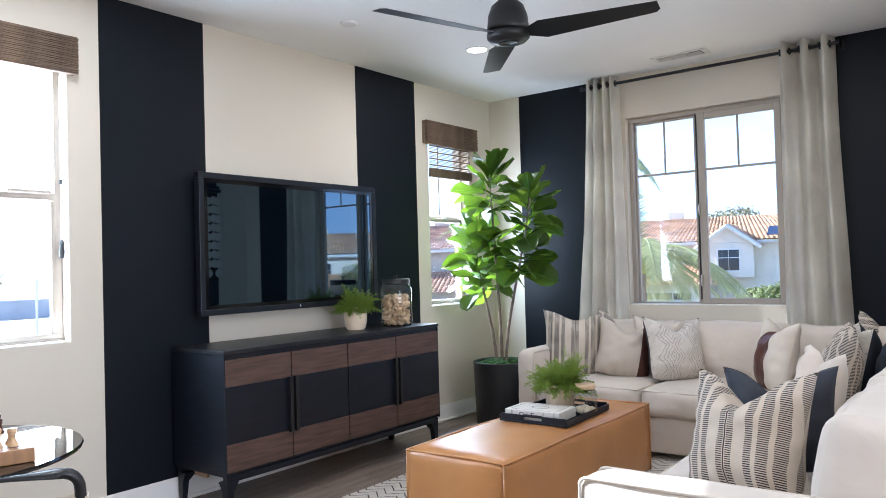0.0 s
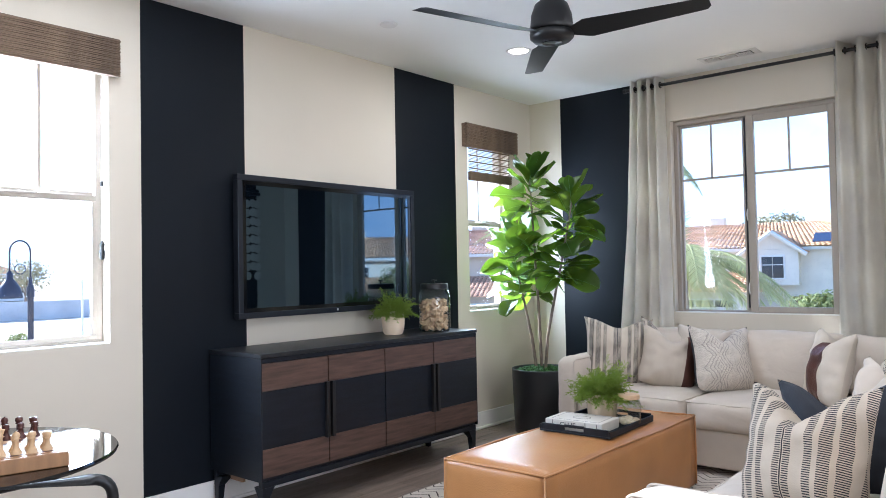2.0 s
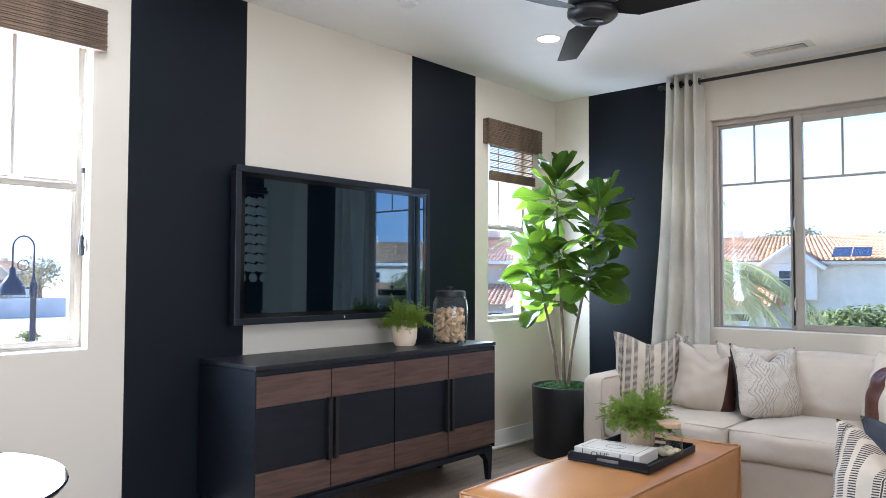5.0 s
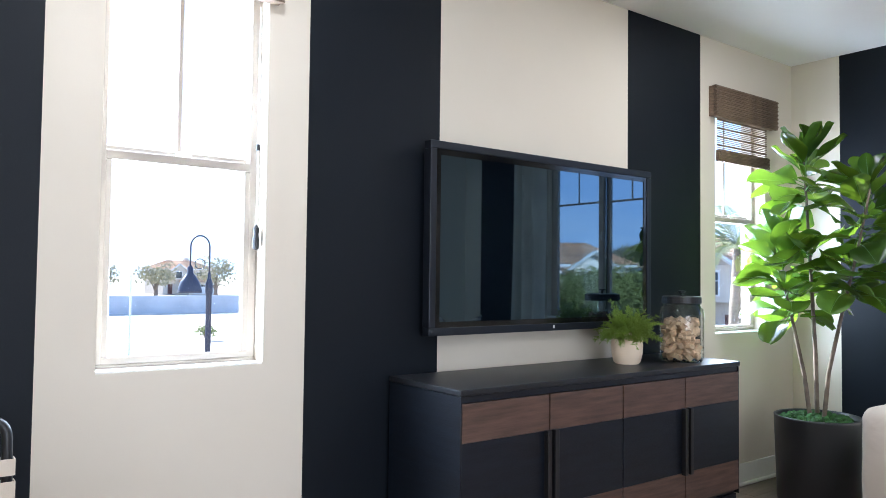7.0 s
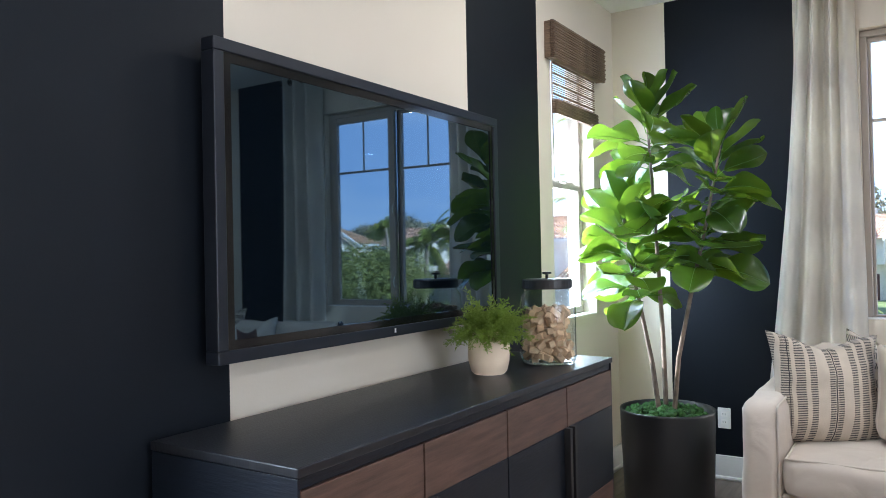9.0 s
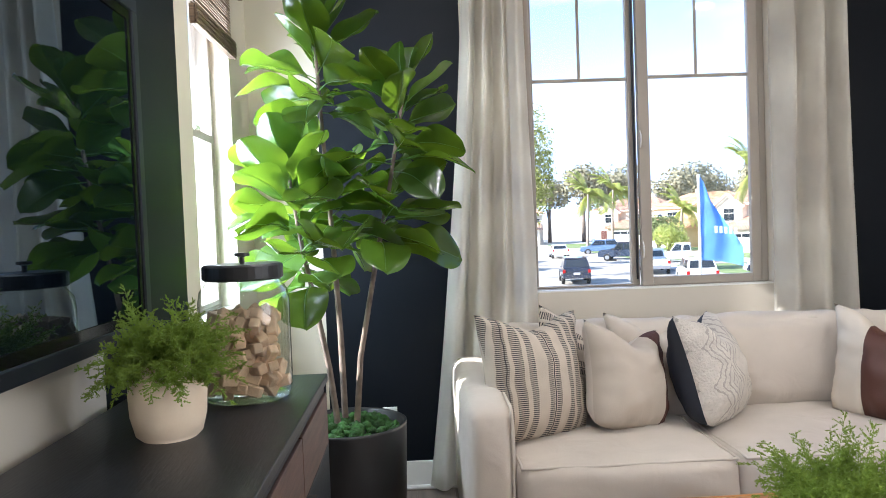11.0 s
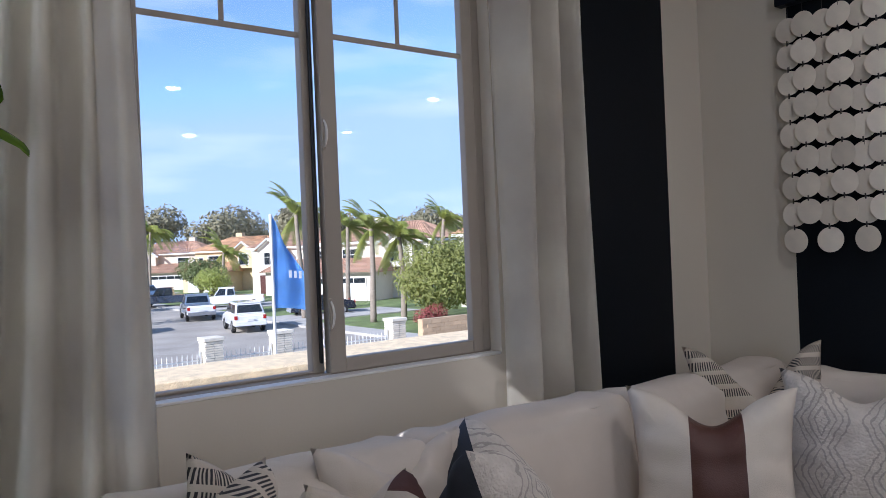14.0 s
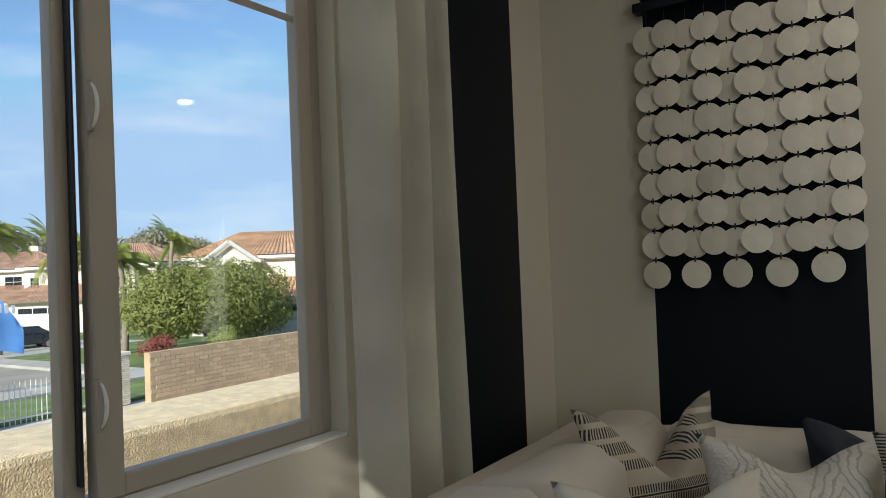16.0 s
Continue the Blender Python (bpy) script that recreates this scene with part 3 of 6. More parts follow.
def hung_window(name, m, w, h, rail, label):
    win = window_base(name, m, w, h, label, 0.020)
    top, bot, f = rail + 0.028, rail - 0.026, 0.030
    # upper light, set outward
    bar(win, "sash_frame", 0.034, top - 0.022, w - 0.034, top, 0.11, 0.14)
    bar(win, "sash_frame", 0.034, h - 0.052, w - 0.034, h - 0.034, 0.11, 0.14)
    bar(win, "grille_bar", w * 0.5 - 0.008, top, w * 0.5 + 0.008, h - 0.052, 0.117, 0.122, bevel=0.002)
    pane(win, 0.034, top - 0.01, w - 0.034, h - 0.044, 0.125)
    # lower sash, set inward
    bar(win, "sash_frame", f, 0.0205, w - f, 0.044, 0.074, 0.108)
    bar(win, "sash_frame", f, bot, w - f, top - 0.02, 0.074, 0.112)
    bar(win, "sash_frame", f, 0.044, f + 0.022, bot, 0.074, 0.108)
    bar(win, "sash_frame", w - f - 0.024, 0.044, w - f, bot, 0.074, 0.108)
    pane(win, f + 0.018, 0.040, w - f - 0.020, bot + 0.004, 0.092)
    part("latch", boxes((w / 2 - 0.03, 0.060, top - 0.024, w / 2 + 0.03, 0.0735, top - 0.006), bevel=0.006), M_TRIM, win, "off-white sash lock")
    return win


turn_west = pose(WX, LW[0], LW[2], 0, 0, 90)
hung_window("window_2", turn_west, LW[1] - LW[0], LW[3] - LW[2], 1.68 - LW[2], "tall single-hung window in a taupe vinyl frame")
hung_window("window_3", pose(WX, SW[0], SW[2], 0, 0, 90), SW[1] - SW[0], SW[3] - SW[2], 1.66 - SW[2], "tall single-hung window behind the fiddle leaf plant")


# unseen window, added around the fill lamp's hole
fill_window = window_base("window_4", pose(4.3, EW[1], EW[2], 0, 0, -90), EW[1] - EW[0], EW[3] - EW[2], "wide unseen window in a taupe vinyl frame, added for fill light")
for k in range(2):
    pane(fill_window, 0.034 + 1.966 * k, 0.034, 2.0 + 1.966 * k, EW[3] - EW[2] - 0.034, 0.11)


def woven_shade(m, w, drop, label):
    """A woven reed shade: valance, hanging cloth of reeds and a folded foot; x along the wall, y out of the wall."""
    sh = thing("woven_shade", m, label, "window shade", "woven shades")
    valance = part("valance", boxes((0.002, -0.035, -0.186, w - 0.002, -0.002, -0.002), bevel=0.002), M_REED, sh)
    rows = 22
    reed = None
    for i in range(rows):
        z = -0.19 + 0.19 * i / rows
        m = pose(-0.002 * (i % 2), -0.003 * ((i * 7) % 3), z)
        if reed is None:
            reed = part("reed", boxes((0, -0.055, 0, w + 0.002, -0.0355, 0.19 / rows - 0.0008), bevel=0.0025), M_REED, valance)
            reed.matrix_basis = m
        else:
            share("reed", reed.data, valance, m)
    if drop > 0.25:
        bm = bmesh.new()
        z = -0.19
        k = 0
        while z > -drop + 0.075:
            thick = 0.004 if k % 4 else 0.012
            box(bm, 0.07, -0.016, z - thick, w - 0.07, -0.012, z)
            z -= thick + 0.007
            k += 1
        part("reed_cloth", bm, M_REED, sh, "loosely woven reeds with gaps")
        foot = part("folded_foot", boxes((0.066, -0.026, -drop + 0.002, w - 0.066, -0.006, -drop + 0.072), bevel=0.004), M_REED, sh)
        reed = None
        for i in range(9):
            m = pose(0, -0.003 * (i % 2), -drop + 0.075 * i / 9)
            if reed is None:
                reed = part("reed", boxes((0.065, -0.034, 0, w - 0.065, -0.0265, 0.0078), bevel=0.002), M_REED, foot)
                reed.matrix_basis = m
            else:
                share("reed", reed.data, foot, m)
    return sh


woven_shade(pose(WX, 1.175, 2.472, 0, 0, 90), 0.655, 0.19, "dark brown woven reed shade rolled up above a window")
woven_shade(pose(WX, 4.62, 2.445, 0, 0, 90), 0.70, 0.455, "dark brown woven reed shade half lowered over a window")
cord = thing("shade_cord", pose(WX - 0.035, LW[1] - 0.02, 2.28), "grey shade cord with dark tassels in a window recess", "cord")
part("cord", tube([(0, 0, 0), (0.004, 0.0, -0.35), (0.0, 0, -0.83)], 0.0025, 6), M_BAND, cord)
part("tassel", lathe([(0, -0.92), (0.011, -0.915), (0.014, -0.88), (0.009, -0.86), (0.012, -0.84), (0, -0.82)], 10), M_BLACKMETAL, cord, "dark tassel")
part("cord_cleat", lathe([(0, -0.55), (0.008, -0.545), (0.008, -0.525), (0, -0.52)], 8), M_BLACKMETAL, cord)


# ---- curtains ----
def curtain(x0, x1, bx0, bx1, folds, seed, label, depth=0.052):
    cu = thing("curtain", pose(0, WY - 0.10, 0), label, "curtain", "linen curtains")
    bm = bmesh.new()
    nu, nz, zt, zb = folds * 14, 26, 2.735, 0.03
    grid = []
    for j in range(nz + 1):
        s = j / nz
        z = zt + (zb - zt) * s
        row = []
        for i in range(nu + 1):
            u = i / nu
            uu = u + 0.25 / folds * math.sin(2 * math.pi * folds * u * 0.5 + seed) * 0.3
            e = s ** 1.6
            x = (x0 + (x1 - x0) * uu) * (1 - e) + (bx0 + (bx1 - bx0) * uu) * e
            amp = depth * (1 + 0.25 * math.sin(seed + 3 * u + 2.2 * s)) * (1 - 0.2 * s)
            y = amp * math.cos(2 * math.pi * folds * u + 0.5 * s * math.sin(seed * 2 + 5 * u)) + 0.012 * noise.noise(Vector((x * 9, z * 1.6, seed)))
            row.append(bm.verts.new((x + 0.010 * noise.noise(Vector((u * 6, z * 1.2, seed + 7))), y, z)))
        grid.append(row)
    for j in range(nz):
        for i in range(nu):
            bm.faces.new((grid[j][i], grid[j + 1][i], grid[j + 1][i + 1], grid[j][i + 1]))
    bmesh.ops.solidify(bm, geom=bm.faces[:], thickness=0.003)
    part("cloth", bm, M_CURTAIN, cu, smooth=True)
    for k in range(2 * folds):
        gx = x0 + (x1 - x0) * (k + 0.5) / (2 * folds)
        ring = [(gx, 0.021 * math.cos(a), 2.675 + 0.021 * math.sin(a)) for a in [2 * math.pi * q / 14 for q in range(15)]]
        part("grommet", tube(ring, 0.005, 6, caps=False), M_BLACKMETAL, cu, "black metal eyelet")
    return cu


curtain(-2.735, -2.455, -2.97, -2.42, 4, 0.6, "cream linen curtain gathered beside the wide window")
curtain(-1.28, -0.905, -1.31, -0.825, 3, 2.1, "cream linen curtain hanging open beside the wide window", 0.072)
rod = thing("curtain_rod", pose(0, WY - 0.10, 2.675), "black metal curtain rod on wall brackets", "curtain rod")
part("rod", tube([(-2.76, 0, 0), (-0.90, 0, 0)], 0.012, 12), M_BLACKMETAL, rod)
for fx, sg in ((-2.76, -1), (-0.90, 1)):
    part("finial", lathe([(0, -0.012), (0.017, -0.012), (0.017, 0.012), (0, 0.012)], 14), M_BLACKMETAL, rod).matrix_basis = pose(fx + sg * 0.01, 0, 0, 0, 90, 0)
    part("bracket", boxes((fx + 0.01 - 0.006, 0, -0.008, fx + 0.01 + 0.006, 0.10, 0.008), bevel=0.002), M_BLACKMETAL, rod)
    part("bracket_plate", boxes((fx - 0.012, 0.094, -0.035, fx + 0.032, 0.0995, 0.035), bevel=0.002), M_BLACKMETAL, rod)

# ---- ceiling fixtures ----
for lx, ly in DOWNLIGHTS:
    dl = thing("downlight", pose(lx, ly, CEIL), "white recessed ceiling downlight, switched on", "downlight", "recessed downlights")
    part("trim_ring", lathe([(0.062, -0.001), (0.066, -0.006), (0.082, -0.005), (0.085, -0.0005)], 28), M_BAND, dl, smooth=True)
    part("lens", lathe([(0, -0.003), (0.062, -0.0025)], 24), glow("downlight_lens", (1.0, 0.84, 0.66), 12.0) if lx == DOWNLIGHTS[0][0] and ly == DOWNLIGHTS[0][1] else bpy.data.materials["downlight_lens"], dl, "glowing warm lens")
sd = thing("ceiling_sensor", pose(-3.117, 3.172, CEIL), "small round white sensor on the ceiling", "sensor")
part("plate", lathe([(0, -0.012), (0.045, -0.012), (0.052, -0.006), (0.053, 0)], 24), M_BAND, sd)
vent = thing("ceiling_vent", pose(-1.87, 5.29, CEIL), "white rectangular ceiling air vent with slats", "vent")
part("frame", boxes((-0.20, -0.075, -0.006, 0.20, 0.075, -0.0005), bevel=0.002), M_BAND, vent)
for k in range(3):
    xa = -0.165 + k * 0.112
    # solid sheets, grey and one dark: shade behind the slats put into colour
    part("opening", boxes((xa, -0.045, -0.0085, xa + 0.10, 0.045, -0.0065)), M_DARK if k == 2 else M_VINYL, vent)
    for q in range(9):
        part("slat", boxes((xa + 0.003 + q * 0.011, -0.043, -0.0135, xa + 0.008 + q * 0.011, 0.043, -0.009)), M_BAND, vent)

fan = thing("ceiling_fan", pose(-2.0, 3.18, CEIL), "matte black ceiling fan with three blades", "ceiling fan")
part("canopy", lathe([(0, 0), (0.075, -0.001), (0.072, -0.05), (0.03, -0.075), (0.014, -0.08)], 28), M_BLACKMETAL, fan, smooth=True)
part("downrod", tube([(0, 0, -0.07), (0, 0, -0.15)], 0.014, 12), M_BLACKMETAL, fan)
part("motor_housing", lathe([(0.014, -0.13), (0.05, -0.137), (0.082, -0.165), (0.10, -0.215), (0.106, -0.275), (0.107, -0.292), (0.10, -0.298), (0, -0.298)], 36), M_BLACKMETAL, fan, smooth=True)
part("lower_cap", lathe([(0, -0.356), (0.05, -0.353), (0.09, -0.345), (0.108, -0.328), (0.109, -0.306), (0.10, -0.300), (0, -0.300)], 36), M_BLACKMETAL, fan, smooth=True)
FAN_R, FAN_A = 0.75, 10.5
for k in range(3):
    bm = bmesh.new()
    grid = []
    for i in range(15):
        s = i / 14
        r = 0.09 + (FAN_R - 0.09) * s
        half = 0.028 + 0.052 * min(1, s / 0.14) - 0.030 * max(0, s - 0.14)
        cant = radians(16) * (1 - 0.45 * s)
        row = []
        for j in range(5):
            q = (j / 4 - 0.5) * 2 * half
            skew = 0.04 * s if j == 4 and i == 14 else 0
            row.append(bm.verts.new((r - skew * 0.5, q * math.cos(cant), -q * math.sin(cant) + 0.01 * s)))
        grid.append(row)
    for a, b in zip(grid, grid[1:]):
        for j in range(4):
            bm.faces.new((a[j], b[j], b[j + 1], a[j + 1]))
    bmesh.ops.solidify(bm, geom=bm.faces[:], thickness=0.009)
    part("blade", bm, M_BLACKMETAL, fan).matrix_basis = pose(0, 0, -0.312, 0, 0, FAN_A + 120 * k)


# ---- television ----
tv = thing("television", pose(WX, 0, 0), "large flat television in a dark grey frame on the wall", "television")
y0, y1, z0, z1, d = 2.487, 3.957, 1.020, 1.847, 0.088
part("back_shell", boxes((0.001, y0 + 0.09, z0 + 0.09, d - 0.048, y1 - 0.09, z1 - 0.09), (d - 0.0475, y0 + 0.035, z0 + 0.035, d - 0.013, y1 - 0.035, z1 - 0.035), bevel=0.004), M_TVFRAME, tv)
fr = 0.034
part("frame", boxes((d - 0.048, y0, z1 - fr, d, y1, z1), (d - 0.048, y0, z0, d, y1, z0 + fr), (d - 0.048, y0, z0 + fr, d, y0 + fr, z1 - fr), (d - 0.048, y1 - fr, z0 + fr, d, y1, z1 - fr), bevel=0.003), M_TVFRAME, tv)
part("screen", boxes((d - 0.012, y0 + fr, z0 + fr, d - 0.008, y1 - fr, z1 - fr)), M_SCREEN, tv, "glossy black screen, switched off")
iy = 0.024
part("bezel", boxes((d - 0.008, y0 + fr, z1 - fr - iy, d - 0.005, y1 - fr, z1 - fr), (d - 0.008, y0 + fr, z0 + fr, d - 0.005, y1 - fr, z0 + fr + iy), (d - 0.008, y0 + fr, z0 + fr + iy, d - 0.005, y0 + fr + iy, z1 - fr - iy), (d - 0.008, y1 - fr - iy, z0 + fr + iy, d - 0.005, y1 - fr, z1 - fr - iy)), M_TVBEZEL, tv)
part("maker_mark", boxes((d, 3.218, z0 + 0.012, d + 0.001, 3.226, z0 + 0.026)), M_BAND, tv)

# ---- credenza ----
CX, CY0, CY1, CT = -3.258, 2.338, 4.128, 0.861
cr = thing("credenza", pose(0, 0, 0), "long black wooden credenza with walnut bands on slim legs", "credenza")
BX = WX + 0.025
for nm, bb in (("side_panel", (BX, CY0, 0.205, CX - 0.001, CY0 + 0.0075, CT - 0.024)), ("side_panel", (BX, CY1 - 0.0075, 0.205, CX - 0.001, CY1, CT - 0.024)), ("bottom_panel", (BX, CY0 + 0.008, 0.205, CX - 0.022, CY1 - 0.008, 0.224)), ("back_panel", (BX, CY0 + 0.008, 0.225, BX + 0.012, CY1 - 0.008, CT - 0.024)), ("divider", (BX + 0.013, 3.217, 0.225, CX - 0.024, 3.243, CT - 0.024))):
    part(nm, boxes(bb, bevel=0.001), M_BLACKWOOD, cr)
part("top", boxes((BX, CY0 - 0.004, CT - 0.022, CX + 0.004, CY1 + 0.004, CT), bevel=0.003), M_BLACKTOP, cr)
part("top_rail", boxes((CX - 0.03, CY0 + 0.008, CT - 0.049, CX - 0.006, CY1 - 0.008, CT - 0.023), bevel=0.002), M_BLACKWOOD, cr)
for k in range(4):
    ya, yb = CY0 + 0.008 + k * 0.4453, CY0 + 0.008 + (k + 1) * 0.4453 - 0.007
    door = part("door", boxes((CX - 0.02, ya, 0.372, CX, yb, 0.668), bevel=0.0015), M_BLACKWOOD, cr)
    part("upper_band", boxes((CX - 0.02, ya, 0.669, CX, yb, CT - 0.051), bevel=0.0015), M_WALNUT, door, "walnut band")
    part("lower_band", boxes((CX - 0.02, ya, 0.226, CX, yb, 0.371), bevel=0.0015), M_WALNUT, door, "walnut band")
    hy = yb - 0.028 if k % 2 == 0 else ya + 0.006
    part("handle", boxes((CX + 0.0005, hy, 0.365, CX + 0.024, hy + 0.022, 0.672), bevel=0.002), M_BLACKMETAL, door, "black bar handle")
part("base_rail", boxes((CX - 0.045, CY0 + 0.01, 0.172, CX - 0.012, CY1 - 0.01, 0.204), bevel=0.002), M_BLACKWOOD, cr)
part("base_rail", boxes((BX + 0.01, CY0 + 0.01, 0.172, BX + 0.04, CY1 - 0.01, 0.204), bevel=0.002), M_BLACKWOOD, cr)
part("brace", boxes((CX - 0.30, CY0 + 0.012, 0.178, CX - 0.19, CY0 + 0.03, 0.204)), M_OAKBRACE, cr, "bare wood brace")
part("brace", boxes((CX - 0.16, 3.05, 0.15, CX - 0.13, 3.42, 0.203)), M_OAKBRACE, cr, "bare wood brace")
for ly, sy in ((CY0 + 0.012, 1), (CY1 - 0.012, -1)):
    for lx, sx in ((CX - 0.012, -1), (BX + 0.012, 1)):
        bm = bmesh.new()
        top = [(0, 0), (0.075 * sx, 0), (0.075 * sx, 0.075 * sy), (0, 0.075 * sy)]
        low = [(0.004 * sx, 0.004 * sy), (0.032 * sx, 0.004 * sy), (0.032 * sx, 0.032 * sy), (0.004 * sx, 0.032 * sy)]
        mid = [(0.001 * sx, 0.001 * sy), (0.042 * sx, 0.001 * sy), (0.042 * sx, 0.042 * sy), (0.001 * sx, 0.042 * sy)]
        rings = [[bm.verts.new((lx + a, ly + b, z)) for a, b in ring] for ring, z in ((low, 0.0), (mid, 0.12), (top, 0.172))]
        for r, s in zip(rings, rings[1:]):
            for i in range(4):
                bm.faces.new((r[i], r[(i + 1) % 4], s[(i + 1) % 4], s[i]))
        bm.faces.new(rings[0])
        bm.faces.new(rings[-1])
        bmesh.ops.recalc_face_normals(bm, faces=bm.faces[:])
        part("leg", bm, M_BLACKWOOD, cr)


# ---- ferns and jars ----
def fern(m, pot_r, pot_h, fol_r, pot_mat, label, seed, profile, count=150):
    """A fluffy asparagus fern: thin arching stalks set with fine needles on side twigs."""
    rng = random.Random(seed)
    fe = thing("potted_fern", m, label, "potted plant")
    part("pot", lathe(profile, 36), pot_mat, fe, smooth=True)
    part("soil", lathe([(0, pot_h - 0.02), (pot_r * 0.9, pot_h - 0.02)], 20), M_MOSS, fe)
    verts, faces = [], []

    def needle(a, b, w):
        side = (b - a).cross(Vector((rng.uniform(-1, 1), rng.uniform(-1, 1), rng.uniform(-1, 1)))).normalized() * w
        i = len(verts)
        mid = a.lerp(b, 0.45)
        verts.extend((a, mid + side, b, mid - side))
        faces.append((i, i + 1, i + 2, i + 3))

    for k in range(count):
        az, lean = rng.uniform(0, 6.283), 0.08 + 1.25 * rng.random() ** 0.8
        length = fol_r * rng.uniform(0.55, 1.05) * (1.25 if rng.random() < 0.12 else 1.0)
        r0 = pot_r * 0.6 * rng.random()
        p = Vector((r0 * math.cos(az), r0 * math.sin(az), pot_h - 0.02))
        d = Vector((math.cos(az) * math.sin(lean), math.sin(az) * math.sin(lean), math.cos(lean)))
        steps = 9
        for i in range(steps):
            q = p + d * length / steps
            needle(p, q + (q - p) * 0.2, 0.0011)
            if i > 1:
                reach = fol_r * 0.27 * (1 - 0.7 * i / steps)
                for j in range(5):
                    o = p.lerp(q, j / 5)
                    out = (Vector((rng.gauss(0, 1), rng.gauss(0, 1), rng.gauss(0, 0.5))).normalized() + d * 0.7).normalized() * reach * rng.uniform(0.5, 1.1)
                    needle(o, o + out, 0.0014)
                    for f in (0.25, 0.42, 0.6, 0.78, 0.95):
                        c = o + out * f
                        for g in range(3):
                            twig = (Vector((rng.gauss(0, 1), rng.gauss(0, 1), rng.gauss(0, 0.7))).normalized() * 0.8 + out.normalized()).normalized() * reach * 0.26
                            needle(c, c + twig, 0.0010)
            p = q
            d = (d + Vector((rng.uniform(-.08, .08), rng.uniform(-.08, .08), -0.07 - 0.05 * lean))).normalized()
    me = bpy.data.meshes.new("fronds")
    me.from_pydata(verts, [], faces)
    me.materials.append(M_FERN)
    fr = new("fronds", me)
    fr.parent = fe
    fr["label"] = "feathery light green fronds"
    return fe


fern(pose(-3.50, 3.555, CT), 0.060, 0.152, 0.150, M_POTWHITE, "feathery green fern in a rounded ivory pot on the credenza", 3,
     [(0, 0), (0.053, 0.0), (0.064, 0.010), (0.073, 0.046), (0.0755, 0.090), (0.072, 0.130), (0.068, 0.150), (0.065, 0.153), (0.062, 0.148), (0.065, 0.115), (0.0, 0.115)])

jar = thing("glass_jar", pose(-3.415, 3.872, CT), "large clear glass jar of wooden blocks with a black lid", "jar")
JR = 0.108
part("vessel", lathe([(0, 0.004), (0.090, 0.004), (0.103, 0.012), (JR, 0.03), (JR, 0.235), (0.104, 0.262), (0.090, 0.280), (0.086, 0.296)], 40), M_JAR, jar, "clear glass", smooth=True)
part("foot_ring", lathe([(0, 0.0), (0.094, 0.0), (0.100, 0.006), (0.094, 0.003), (0, 0.003)], 32), M_JAR, jar, smooth=True)
lid = part("lid", lathe([(0, 0.326), (0.090, 0.326), (0.096, 0.321), (0.096, 0.292), (0.091, 0.288), (0, 0.288)], 36), M_BLACKMETAL, jar, "black metal lid")
part("knob", lathe([(0.006, 0.326), (0.006, 0.342), (0.018, 0.345), (0.018, 0.352), (0, 0.353)], 18), M_BLACKMETAL, lid)
rng = random.Random(11)
bm = bmesh.new()
box(bm, -0.012, -0.012, -0.028, 0.012, 0.012, 0.028, bevel=0.002, seg=1)
first = part("block", bm, M_CORK, jar)
placed = []
for k in range(140):
    for tries in range(60):
        layer = k // 18
        a, r = rng.uniform(0, 6.283), 0.077 * math.sqrt(rng.random())
        p = Vector((r * math.cos(a), r * math.sin(a), 0.034 + layer * 0.0235 + rng.uniform(-0.003, 0.003)))
        if all((p - q).length > 0.026 for q in placed):
            break
    placed.append(p)
    m = Matrix.Translation(p) @ Euler((rng.uniform(0.7, 1.57), rng.uniform(-0.3, 0.3), rng.uniform(0, 6.28))).to_matrix().to_4x4()
    if k == 0:
        first.matrix_basis = m
    else:
        share("block", first.data, jar, m)

# ---- fiddle leaf fig ----
fig = thing("fiddle_leaf_fig", pose(-3.29, 4.99, 0), "tall fiddle leaf fig with broad glossy leaves in a black pot", "potted plant")
pot = part("pot", lathe([(0, 0), (0.205, 0.0), (0.216, 0.010), (0.232, 0.485), (0.233, 0.495), (0.228, 0.498), (0.221, 0.49), (0.218, 0.44), (0, 0.44)], 44), M_POTBLACK, fig, "matte black tapered pot", smooth=True)
rng = random.Random(5)
bm = bmesh.new()
for k in range(210):
    a, r = rng.uniform(0, 6.283), 0.205 * math.sqrt(rng.random())
    c = Vector((r * math.cos(a), r * math.sin(a), 0.455 + 0.035 * (1 - r / 0.2) + rng.uniform(0, 0.022)))
    s = rng.uniform(0.012, 0.024)
    for v in bmesh.ops.create_icosphere(bm, subdivisions=1, radius=s)["verts"]:
        v.co = c + v.co * (1 + 0.35 * noise.noise(v.co * 60 + c * 30))
part("moss", bm, M_MOSS, pot, "clumped green moss", smooth=True)
STEMS = [
    [(-0.03, -0.01, 0.42), (-0.06, -0.03, 0.72), (-0.10, -0.06, 0.98), (-0.14, -0.09, 1.22), (-0.17, -0.10, 1.45)],
    [(-0.01, 0.02, 0.42), (-0.015, 0.01, 0.85), (-0.03, 0.0, 1.25), (-0.05, 0.0, 1.62), (-0.065, -0.01, 1.97)],
    [(0.03, 0.0, 0.42), (0.06, 0.01, 0.75), (0.13, 0.03, 1.10), (0.20, 0.05, 1.42), (0.27, 0.07, 1.80)],
]


def along(pts, s):
    f = s * (len(pts) - 1)
    i = min(int(f), len(pts) - 2)
    return Vector(pts[i]).lerp(Vector(pts[i + 1]), f - i), (Vector(pts[i + 1]) - Vector(pts[i])).normalized()


